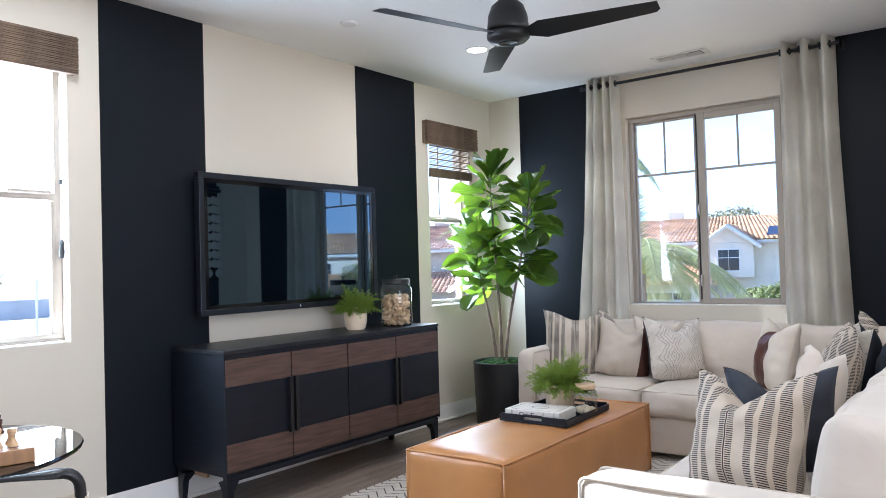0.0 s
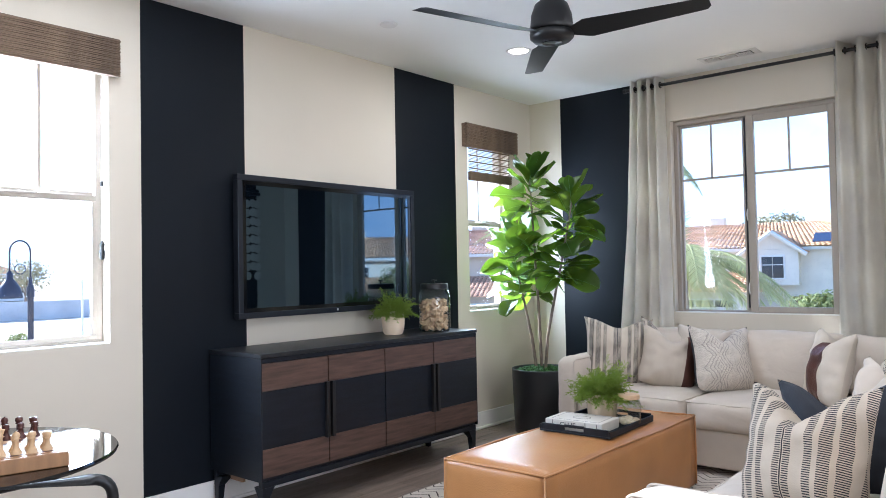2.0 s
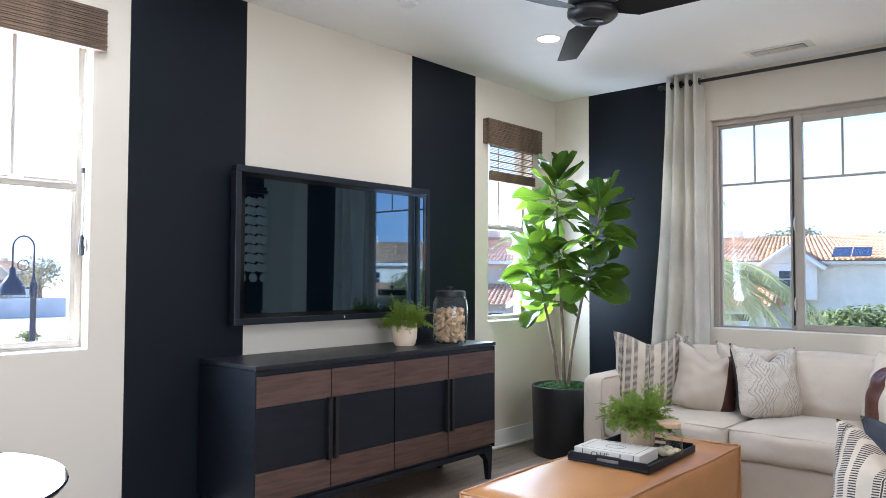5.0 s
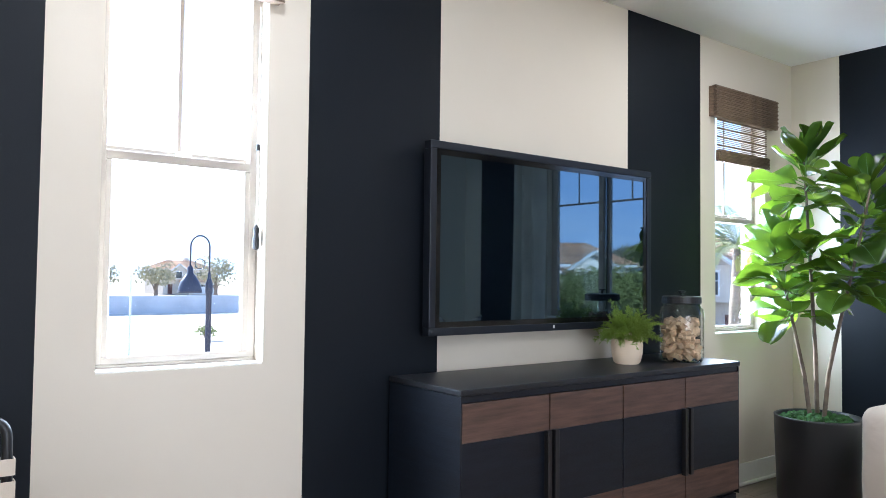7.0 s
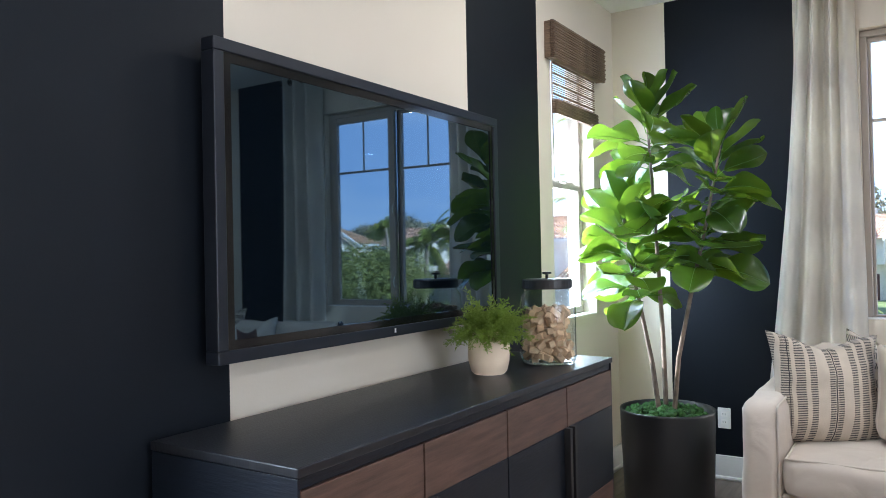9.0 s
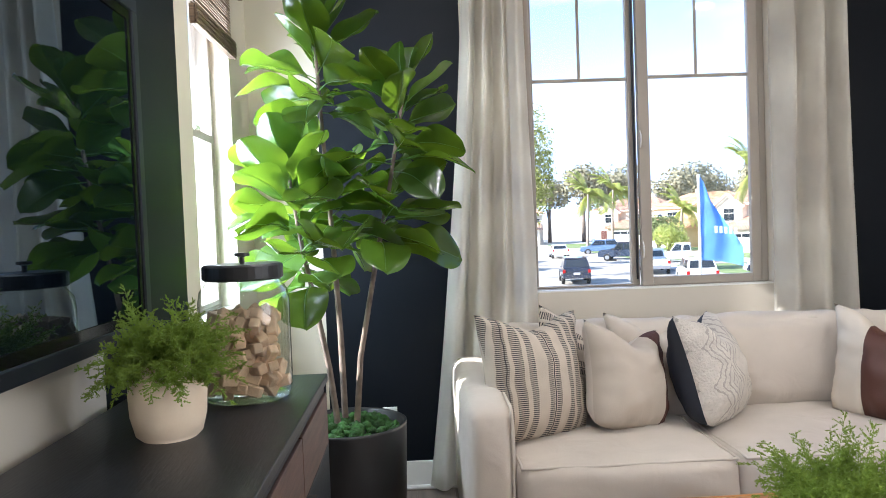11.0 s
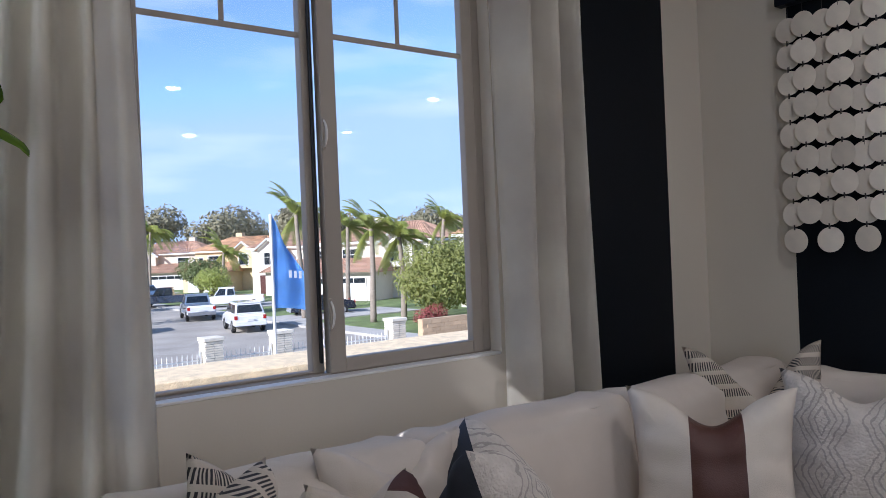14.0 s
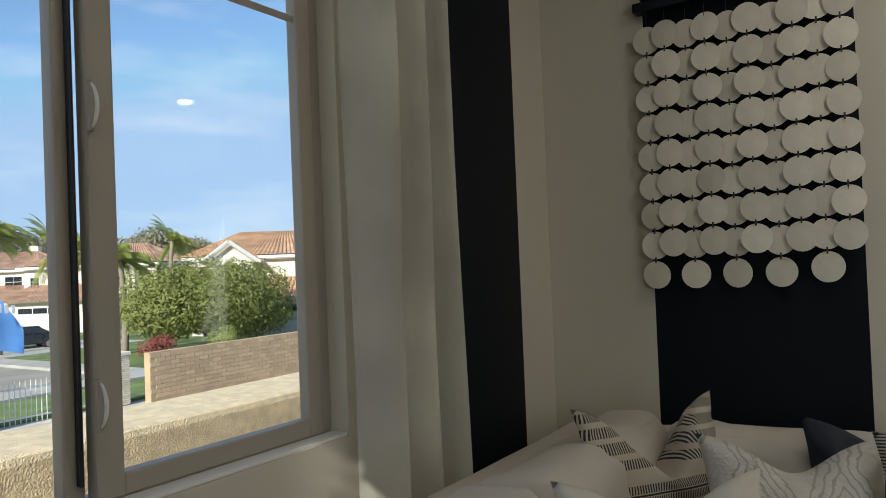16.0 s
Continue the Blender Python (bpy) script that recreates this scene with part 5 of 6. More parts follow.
def chessman(kind):
    h = {"pawn": 0.045, "rook": 0.05, "bishop": 0.062, "knight": 0.058, "queen": 0.07, "king": 0.078}[kind]
    prof = [(0, 0), (0.0145, 0), (0.0145, 0.006), (0.011, 0.010), (0.0075, 0.018), (0.0065, h * 0.62), (0.011, h * 0.66), (0.0075, h * 0.70)]
    if kind == "rook":
        prof += [(0.0105, h * 0.78), (0.0115, h), (0.007, h), (0.007, h * 0.92), (0, h * 0.92)]
    elif kind == "pawn":
        prof += [(0.0095, h * 0.82), (0.0085, h * 0.94), (0, h)]
    elif kind == "bishop":
        prof += [(0.0105, h * 0.80), (0.008, h * 0.91), (0.002, h * 0.97), (0.003, h), (0, h)]
    elif kind == "knight":
        prof += [(0.011, h * 0.78), (0.010, h * 0.92), (0, h)]
    else:
        prof += [(0.0105, h * 0.84), (0.0125, h * 0.9), (0.005, h * 0.93), (0.004, h), (0, h)]
    return lathe(prof, 14)


ORDER = ["rook", "knight", "bishop", "queen", "king", "bishop", "knight", "rook"]
TABLE_Z = 0.7555 + 0.0427
bm_cache = {}
for colour, material, back, front in (("light", M_PIECELIGHT, 7, 6), ("dark", M_PIECEDARK, 0, 1)):
    for q in range(8):
        for kind, col in ((ORDER[q], back), ("pawn", front)):
            key = (colour, kind)
            m = pose(-2.41, 0.81, TABLE_Z, 0, 0, -13) @ pose((col - 3.5) * sq, (q - 3.5) * sq, 0)
            if key not in bm_cache:
                ob = part("chess_" + kind, chessman(kind), material, None, smooth=True)
                bm_cache[key] = ob.data
            else:
                ob = new("chess_" + kind, bm_cache[key])
            ob.matrix_world = m
            tagged(ob, "turned %s wooden chess %s standing on the board" % (colour, kind), "chess piece", "chess set")


def strap_chair(m, label, ht=0.85):
    """A chair of bent black tube with a back and a seat of woven cream straps; it faces -y, its back rail at +y."""
    ch = thing("dining_chair", m, label, "chair", "strap chairs")
    w, d, hs = 0.25, 0.24, 0.44
    back = arc([(-w, d - 0.02, hs), (-w, d + 0.05, ht), (w, d + 0.05, ht), (w, d - 0.02, hs)], 0.05, 6)
    part("back_frame", tube(back, 0.014, 12), M_BLACKMETAL, ch, smooth=True)
    part("seat_frame", tube(arc([(-w, d - 0.02, hs), (-w, -d, hs), (w, -d, hs), (w, d - 0.02, hs), (-w, d - 0.02, hs)], 0.04), 0.013, 10), M_BLACKMETAL, ch, smooth=True)
    for lx, ly in ((-w, -d + 0.03), (w, -d + 0.03), (-w, d - 0.03), (w, d - 0.03)):
        part("leg", tube([(lx, ly, hs), (lx * 1.04, ly * 1.12, 0.0)], [0.013, 0.011], 10), M_BLACKMETAL, ch, smooth=True)
    for k in range(int((ht - hs - 0.09) / 0.058)):
        z = hs + 0.05 + k * 0.058
        y = d - 0.02 + 0.07 * (z - hs) / (ht - hs)
        part("strap", boxes((-w - 0.018, y - 0.018, z, w + 0.018, y - 0.0155, z + 0.044), (-w - 0.018, y + 0.0155, z, w + 0.018, y + 0.018, z + 0.044), (-w - 0.018, y - 0.0155, z, -w - 0.0155, y + 0.0155, z + 0.044), (w + 0.0155, y - 0.0155, z, w + 0.018, y + 0.0155, z + 0.044)), M_STRAP, ch, "cream woven strap")
    for k in range(6):
        x = -w + 0.04 + k * 0.074
        part("strap", boxes((x, -d - 0.015, hs + 0.014, x + 0.05, d - 0.01, hs + 0.018)), M_STRAP, ch, "cream woven strap")
    for k in range(6):
        y = -d + 0.02 + k * 0.07
        part("strap", boxes((-w - 0.016, y, hs + 0.0185, w + 0.016, y + 0.05, hs + 0.022)), M_STRAP, ch, "cream woven strap")
    return ch


strap_chair(pose(-2.28, 0.855, 0, 0, 0, -120), "low black metal chair with woven cream straps, pushed to the table", 0.775)
strap_chair(pose(-3.21, 0.70, 0, 0, 0, 90), "black metal chair with woven cream straps by the wall", 0.865)

# ---- shell hanging on the end wall ----
hang = thing("shell_wall_hanging", pose(RX, 0, 0), "wall hanging of round capiz shells on a black bar", "wall hanging")
for k, (yy0, yy1, xx) in enumerate(((4.50, 5.215, 0.035), (4.52, 5.185, 0.05))):
    part("hanging_bar", boxes((-xx - 0.02, yy0, 2.185 + 0.035 * k, -0.002 - 0.02 * k, yy1, 2.218 + 0.035 * k), bevel=0.004), M_BLACKWOOD, hang)
disc = None
rng = random.Random(4)
COLS = 10
for c in range(COLS):
    yy = 5.172 - c * (5.172 - 4.57) / (COLS - 1)
    near = c % 2
    rows = 9 if c in (0, 2, 4, 6, 8) else 8
    pitch = 0.103
    zt = 2.082 + (0.008 if near else 0.0) + 0.012 * (c == 8)
    xo = -0.040 - 0.016 * near
    part("string", tube([(xo + 0.004, yy, 2.19), (xo + 0.004, yy, zt - pitch * (rows - 1))], 0.0012, 4), M_INK, hang)
    for r in range(rows):
        m = pose(xo, yy, zt - r * pitch, rng.uniform(-4, 4), 90 + rng.uniform(-7, 7), rng.uniform(-6, 6))
        if disc is None:
            ob = part("shell_disc", lathe([(0, 0.0011), (0.0475, 0.0007), (0.0485, 0), (0.0475, -0.0007), (0, -0.0011)], 28), M_PEARL, hang, "cream capiz shell")
            disc = ob.data
            ob.matrix_basis = m
        else:
            share("shell_disc", disc, hang, m)
        if r:
            part("link", boxes((xo - 0.0075, yy - 0.0026, zt - r * pitch + 0.041, xo - 0.0058, yy + 0.0026, zt - r * pitch + 0.062)), M_INK, hang)


# ---- outdoors ----
def sheet(name, x0, y0, x1, y1, z, material, label, category):
    ob = part(name, boxes((x0, y0, z - 0.3, x1, y1, z)), material)
    return tagged(ob, label, category, kind="structure")


sheet("ground", -900, -700, 900, 1100, GROUND - 0.02, M_EARTH, "bare sandy ground reaching to the horizon", "ground")
sheet("road", -40, 33.5, 16.6, 44, GROUND, M_ASPHALT, "grey asphalt street", "road")
sheet("road", 4.5, 44, 16.6, 125, GROUND, M_ASPHALT, "grey asphalt street leading away", "road")
sheet("pavement", -40, 31.7, 18, 33.4, GROUND + 0.13, M_CONCRETE, "pale concrete pavement with a kerb", "pavement")
sheet("pavement", 16.65, 33.4, 18.2, 125, GROUND + 0.13, M_CONCRETE, "pale concrete pavement beside the street", "pavement")
sheet("pavement", -40, 44.05, 4.4, 45.6, GROUND + 0.13, M_CONCRETE, "pale concrete pavement beside the street", "pavement")
sheet("lawn", -40, 27.5, 18, 31.6, GROUND + 0.06, M_GRASS, "strip of lawn behind the fence", "lawn")
sheet("lawn", 18.3, 27.5, 60, 125, GROUND + 0.08, M_GRASS, "front lawns of the houses", "lawn")
sheet("lawn", -40, 45.7, 4.3, 125, GROUND + 0.08, M_GRASS, "front lawns across the street", "lawn")
for dy in (46.5, 63, 82, 100):
    sheet("driveway", 16.7, dy, 27, dy + 5.5, GROUND + 0.14, M_CONCRETE, "pale concrete driveway", "driveway")

par = part("parapet", boxes((-9, 6.71, GROUND, 9, 7.135, 0.80), bevel=0.03), M_STUCCO)
tagged(par, "sand-coloured rough stucco parapet outside the window", "parapet", kind="structure")
part("parapet_foot", boxes((-9, WY + 0.17, GROUND, 9, 6.70, -0.2)), M_STUCCO).parent = par


def tiles(bm, a, b, c, d, step=0.36):
    """Barrel tiles over the slope with eave a-b and ridge d-c."""
    a, b, c, d = (Vector(p) for p in (a, b, c, d))
    nu = max(2, int((b - a).length / 0.30))
    nv = max(2, int((d - a).length / step))
    up = (b - a).cross(d - a).normalized()
    if up.z < 0:
        up = -up
    prof = ((0.0, 0.0), (0.22, 0.055), (0.5, 0.075), (0.78, 0.055))
    for v in range(nv):
        rows = []
        for s, lift in ((v / nv, 0.045), ((v + 1) / nv, 0.0)):
            p, q = a.lerp(d, s), b.lerp(c, s)
            rows.append([bm.verts.new(p.lerp(q, (i + f) / nu) + up * (h + lift)) for i in range(nu) for f, h in prof])
        for i in range(len(rows[0]) - 1):
            bm.faces.new((rows[0][i], rows[0][i + 1], rows[1][i + 1], rows[1][i]))
        low = rows[0]
        for i in range(0, len(low) - 4, 4):
            bm.faces.new((low[i], low[i + 1], low[i + 2], low[i + 3]))


def prism(bm, w0, w1, y0, y1, z0, z1):
    """Gable end walls below a roof whose ridge runs along y."""
    mid = (w0 + w1) / 2
    v = [bm.verts.new(p) for p in ((w0, y0, z0), (w1, y0, z0), (mid, y0, z1), (w0, y1, z0), (w1, y1, z0), (mid, y1, z1))]
    for f in ((0, 1, 2), (5, 4, 3), (0, 2, 5, 3), (1, 4, 5, 2), (0, 3, 4, 1)):
        bm.faces.new([v[i] for i in f])


def house_window(h, x, y, z, w, hh, panes=2):
    win = part("window", boxes((x - w / 2 - 0.09, y - 0.06, z - 0.09, x + w / 2 + 0.09, y - 0.005, z), (x - w / 2 - 0.09, y - 0.06, z + hh, x + w / 2 + 0.09, y - 0.005, z + hh + 0.12), (x - w / 2 - 0.09, y - 0.06, z, x - w / 2, y - 0.005, z + hh), (x + w / 2, y - 0.06, z, x + w / 2 + 0.09, y - 0.005, z + hh)), M_WHITEPAINT, h)
    for k in range(panes):
        xa = x - w / 2 + k * w / panes
        part("pane", boxes((xa + 0.02, y - 0.03, z + 0.01, xa + w / panes - 0.02, y - 0.01, z + hh - 0.01)), M_DARKGLASS, win, "dark glass")
    part("glazing_bar", boxes((x - w / 2, y - 0.045, z + hh * 0.6, x + w / 2, y - 0.031, z + hh * 0.6 + 0.05)), M_WHITEPAINT, win)


def house(x, y, yaw, wallmat, roofmat, label, w=11.0, d=9.0, mirror=1):
    """A two-storey tiled house; its front looks along local -y."""
    hs = thing("house", pose(x, y, GROUND + 0.05, 0, 0, yaw), label, "house", "houses of the neighbourhood")
    e, r = 5.3, 7.1
    bm = boxes((-w / 2, 0, 0, w / 2, d, e))
    part("wall", bm, wallmat, hs)
    bm = bmesh.new()
    o = 0.45
    L, R, F, B = -w / 2 - o, w / 2 + o, -o, d + o
    ym = d / 2
    tiles(bm, (L, F, e), (R, F, e), (R - 3.2, ym, r), (L + 3.2, ym, r))
    tiles(bm, (R, B, e), (L, B, e), (L + 3.2, ym, r), (R - 3.2, ym, r))
    tiles(bm, (L, B, e), (L, F, e), (L + 3.2, ym, r), (L + 3.2, ym, r))
    tiles(bm, (R, F, e), (R, B, e), (R - 3.2, ym, r), (R - 3.2, ym, r))
    roof = part("roof", bm, roofmat, hs)
    part("fascia", boxes((L, F, e - 0.2, R, F + 0.06, e - 0.01), (L, B - 0.06, e - 0.2, R, B, e - 0.01), (L, F + 0.06, e - 0.2, L + 0.06, B - 0.06, e - 0.01), (R - 0.06, F + 0.06, e - 0.2, R, B - 0.06, e - 0.01)), M_WHITEPAINT, roof)
    part("chimney", boxes((2.0 * mirror - 0.5, ym + 0.6, 6.3, 2.0 * mirror + 0.5, ym + 1.4, 7.7), bevel=0.03), wallmat, roof)
    # upper gabled bay
    bx = -2.6 * mirror
    part("bay_wall", boxes((bx - 1.5, -1.0, 2.9, bx + 1.5, -0.003, 5.15)), wallmat, hs)
    bm = bmesh.new()
    prism(bm, bx - 1.5, bx + 1.5, -1.0, 3.0, 5.16, 6.25)
    part("gable", bm, wallmat, hs)
    bm = bmesh.new()
    tiles(bm, (bx - 2.0, 3.4, 4.88), (bx - 2.0, -1.4, 4.88), (bx, -1.4, 6.34), (bx, 3.4, 6.34))
    tiles(bm, (bx + 2.0, -1.4, 4.88), (bx + 2.0, 3.4, 4.88), (bx, 3.4, 6.34), (bx, -1.4, 6.34))
    part("bay_roof", bm, roofmat, hs)
    for sg in (-1, 1):
        bm = tube([(bx + sg * 2.02, -1.42, 4.80), (bx, -1.42, 6.26)], 0.13, 4)
        part("bargeboard", bm, M_WHITEPAINT, hs)
    house_window(hs, bx, -1.0, 3.35, 1.3, 1.35)
    house_window(hs, 2.6 * mirror, 0, 3.3, 1.6, 1.3)
    house_window(hs, 4.6 * mirror, 0, 3.5, 0.7, 0.9, 1)
    # garage wing with a lean-to roof
    gx = 1.6 * mirror
    part("garage_wall", boxes((gx - 3.2, -3.6, 0, gx + 3.2, -0.004, 2.55)), wallmat, hs)
    bm = bmesh.new()
    tiles(bm, (gx - 3.7, -4.2, 2.5), (gx + 3.7, -4.2, 2.5), (gx + 3.3, -0.02, 3.75), (gx - 3.3, -0.02, 3.75))
    tiles(bm, (gx - 3.7, -0.02, 2.5), (gx - 3.7, -4.2, 2.5), (gx - 3.3, -0.02, 3.75), (gx - 3.3, -0.02, 3.75))
    tiles(bm, (gx + 3.7, -4.2, 2.5), (gx + 3.7, -0.02, 2.5), (gx + 3.3, -0.02, 3.75), (gx + 3.3, -0.02, 3.75))
    part("garage_roof", bm, roofmat, hs)
    gd = part("garage_door", boxes((gx - 2.4, -3.66, 0.05, gx + 2.4, -3.605, 2.15), bevel=0.01), M_WHITEPAINT, hs, "white panelled garage door")
    for i in range(4):
        for j in range(4):
            part("door_panel", boxes((gx - 2.3 + i * 1.17, -3.69, 0.12 + j * 0.5, gx - 2.3 + i * 1.17 + 1.08, -3.665, 0.12 + j * 0.5 + 0.42), bevel=0.01), M_DARKGLASS if j == 3 else M_WHITEPAINT, gd)
    part("front_door", boxes((-4.0 * mirror - 0.5, -0.05, 0.05, -4.0 * mirror + 0.5, -0.004, 2.15), bevel=0.01), M_PIECEDARK, hs, "dark front door")
    # side windows
    sw = part("window", boxes((w / 2 * mirror + 0.004 * mirror, 3.0, 3.3, w / 2 * mirror + 0.06 * mirror, 4.4, 4.6)), M_WHITEPAINT, hs)
    part("pane", boxes((w / 2 * mirror + 0.061 * mirror, 3.1, 3.4, w / 2 * mirror + 0.07 * mirror, 4.3, 4.5)), M_DARKGLASS, sw, "dark glass")
    return hs


WHITE = "white stucco house with a terracotta tile roof and gables"
TAN = "tan stucco house with a terracotta tile roof and gables"
house(33.5, 41.5, -52, M_STUCCOWHITE, M_ROOFTAN, "white stucco house with a sand-coloured tile roof")
house(33.0, 62, -58, M_STUCCOWHITE, M_ROOF, WHITE, mirror=-1)
house(33.5, 80, -55, M_STUCCOWHITE, M_ROOF, WHITE)
house(33.0, 98, -55, M_STUCCOTAN, M_ROOFTAN, "tan stucco house with a sand-coloured tile roof", mirror=-1)
house(30.0, 116, -40, M_STUCCOBEIGE, M_ROOF, "beige stucco house with a terracotta tile roof")
house(14.0, 132, -8, M_STUCCOWHITE, M_ROOF, WHITE)
house(-4.0, 92, 45, M_STUCCOBEIGE, M_ROOF, "beige stucco house with a terracotta tile roof", mirror=-1)
house(-3.0, 72, 52, M_STUCCOWHITE, M_ROOF, WHITE)
near_house = house(-17.5, 50, 8, M_STUCCOWHITE, M_ROOFTAN, "white stucco house with a sand-red tile roof and solar panels", w=22, mirror=-1)
house(-30, 40, 25, M_STUCCOBEIGE, M_ROOF, "beige stucco house with a terracotta tile roof", mirror=-1)
house(-32, 22, 60, M_STUCCOWHITE, M_ROOF, WHITE)
for k in range(2):
    part("solar_panel", boxes((5.0 + k * 1.05, 1.2, 5.98, 6.0 + k * 1.05, 2.9, 6.02)), M_SOLAR, near_house, "dark blue solar panel").matrix_basis = pose(0, 0.2, 0.25, 20, 0, 0) @ pose(0, -1.2, -0.35)
for k, (hx, hy) in enumerate(((-150, 6), (-165, 30), (-158, 52), (-152, -18))):
    house(hx, hy, 88 + 5 * k, M_STUCCOWHITE if k % 2 else M_STUCCOBEIGE, M_ROOFTAN, "far pale house beyond a wall", mirror=1 - 2 * (k % 2))
lot = part("boundary_wall", boxes((-84, -60, GROUND - 0.02, -83.7, 120, GROUND + 1.9)), M_BLUEWALL)
tagged(lot, "long grey block wall across a bare lot", "wall", kind="structure")


# ---- plants outdoors ----
def palm(x, y, height, size, seed, label, fronds=24, trunk_r=0.16, leaf=M_PALM, low=-42, high=75, feather=0.19):
    rng = random.Random(seed)
    pm = thing("palm_tree", pose(x, y, GROUND), label, "palm tree", "palm trees")
    pts = [Vector((0.25 * math.sin(2.1 * s + seed) * s, 0.2 * math.sin(1.7 * s + seed * 2) * s, height * s)) for s in [i / 12 for i in range(13)]]
    part("trunk", tube(pts, [trunk_r * (1.25 - 0.45 * i / 12) * (1 + 0.05 * (i % 2)) for i in range(13)], 12), M_PALMTRUNK, pm, smooth=True)
    bm = bmesh.new()
    top = pts[-1]
    for k in range(fronds):
        az = k * 2.399 + rng.uniform(-0.25, 0.25)
        lift = radians(low + (high - low) * ((k * 0.618 + 0.37) % 1))
        d = Vector((math.cos(az) * math.cos(lift), math.sin(az) * math.cos(lift), math.sin(lift)))
        p = top.copy()
        n = 18
        L = size * rng.uniform(0.85, 1.1)
        spine = []
        for i in range(n):
            spine.append(p.copy())
            p += d * L / n
            d = (d + Vector((0, 0, -0.042 - 0.0055 * i))).normalized()
        tube(spine, [0.018 * size / 2 * (1 - 0.85 * i / n) for i in range(n)], 4, bm, caps=False)
        for i in range(2, n):
            dd = (spine[i] - spine[i - 1]).normalized()
            side = dd.cross(Vector((0, 0, 1)))
            side = side.normalized() if side.length > 1e-3 else Vector((1, 0, 0))
            ln = size * feather * math.sin(math.pi * (0.16 + 0.76 * i / n)) + 0.04
            for q in range(4):
                o = spine[i - 1].lerp(spine[i], q / 4)
                for sg in (-1, 1):
                    way = (side * sg * 0.8 + dd * 0.75 + Vector((0, 0, rng.uniform(-0.42, -0.12)))).normalized()
                    tip = o + way * ln * rng.uniform(0.85, 1.05)
                    mid = o.lerp(tip, 0.4) + Vector((0, 0, ln * 0.05))
                    wv = dd * 0.0062 * size
                    bm.faces.new([bm.verts.new(v) for v in (o - wv * 0.5, o + wv * 0.5, mid + wv, tip, mid - wv)])
    part("crown", bm, leaf, pm, "arching feathery fronds")
    part("crown_shaft", lathe([(trunk_r * 0.75, 0.1), (trunk_r * 0.85, 0.3), (trunk_r * 0.6, 0.6), (0.02, 0.8)], 12), M_PALM, pm, smooth=True).matrix_basis = Matrix.Translation(top - Vector((0, 0, 0.55)))
    return pm


PALM = "tall palm with arching green fronds and a grey trunk"
for px, py, ph, ps, sd in ((20.4, 42.1, 6.6, 3.0, 1), (22.0, 41.2, 6.0, 3.2, 2), (19.0, 48.5, 8.0, 3.2, 3), (28.6, 88.5, 6.8, 4.2, 4), (25.5, 108, 10.5, 5.0, 5), (17.6, 90, 9.0, 4.5, 6), (2.8, 70, 8.5, 4.0, 7), (0.5, 64, 7.5, 3.6, 8), (10, 126, 10, 5, 9), (26, 55, 7.5, 3.4, 12), (31, 49, 7.6, 2.6, 17)):
    palm(px, py, ph - 0.021 * py, ps * 0.9, sd, PALM)
palm(-5.65, 13.6, 4.45, 2.7, 10, "broad palm close outside the window with drooping fronds", 20, 0.15, M_PALMNEAR, -45, 70, 0.14)
palm(-9.6, 14.6, 4.9, 1.7, 11, "slim palm with a pale trunk close to the house", 15, 0.13, M_PALMNEAR, -50, 65, 0.16)
palm(-7.6, 16.5, 6.9, 1.8, 14, "slim palm with a pale trunk close to the house", 15, 0.11, M_PALMNEAR, -50, 65, 0.16)


def tree(x, y, z, rx, ry, rz, trunk_h, leaves, leaf, material, seed, label, name="tree", lobes=9):
    """Trunk, limbs and a crown of many small leaves gathered in uneven clumps."""
    rng = random.Random(seed)
    tr = thing(name, pose(x, y, z), label, "tree" if name == "tree" else "shrub", "garden trees")
    cz = trunk_h + rz * 0.8
    part("trunk", tube([(0, 0, -0.05), (0.05, 0.03, trunk_h * 0.6), (0.0, 0.05, cz)], [rx * 0.09 + 0.04, rx * 0.07 + 0.03, 0.03], 9), M_BARK, tr, smooth=True)
    centres = []
    for k in range(lobes):
        a, el = k * 2.399, rng.uniform(-0.5, 1.0)
        centres.append((Vector((rx * 0.55 * math.cos(a) * math.cos(el), ry * 0.55 * math.sin(a) * math.cos(el), cz + rz * 0.55 * math.sin(el))), rng.uniform(0.42, 0.62)))
    centres.append((Vector((0, 0, cz)), 0.6))
    for c, s in centres[:5]:
        part("limb", tube([(0, 0, trunk_h * 0.6), tuple(c * 0.5 + Vector((0, 0, cz * 0.35))), tuple(c)], [0.06 + rx * 0.02, 0.04, 0.012], 6), M_BARK, tr, smooth=True)
    verts, faces = [], []
    for k in range(leaves):
        c, s = rng.choice(centres)
        d = Vector((rng.gauss(0, 1), rng.gauss(0, 1), rng.gauss(0, 1))).normalized()
        p = c + Vector((d.x * rx, d.y * ry, d.z * rz)) * s * rng.uniform(0.72, 1.06)
        nrm = (d + Vector((rng.gauss(0, 0.5), rng.gauss(0, 0.5), rng.gauss(0, 0.5) + 0.3))).normalized()
        u = nrm.cross(Vector((rng.gauss(0, 1), rng.gauss(0, 1), rng.gauss(0, 1)))).normalized()
        v = nrm.cross(u)
        L, W = leaf * rng.uniform(0.7, 1.3), leaf * 0.45
        i = len(verts)
        verts += [p - u * L * 0.5, p + v * W * 0.5, p + u * L * 0.5, p - v * W * 0.5]
        faces.append((i, i + 1, i + 2, i + 3))
    me = bpy.data.meshes.new("crown")
    me.from_pydata(verts, [], faces)
    me.materials.append(material)
    ob = new("crown", me)
    ob.parent = tr
    return tr


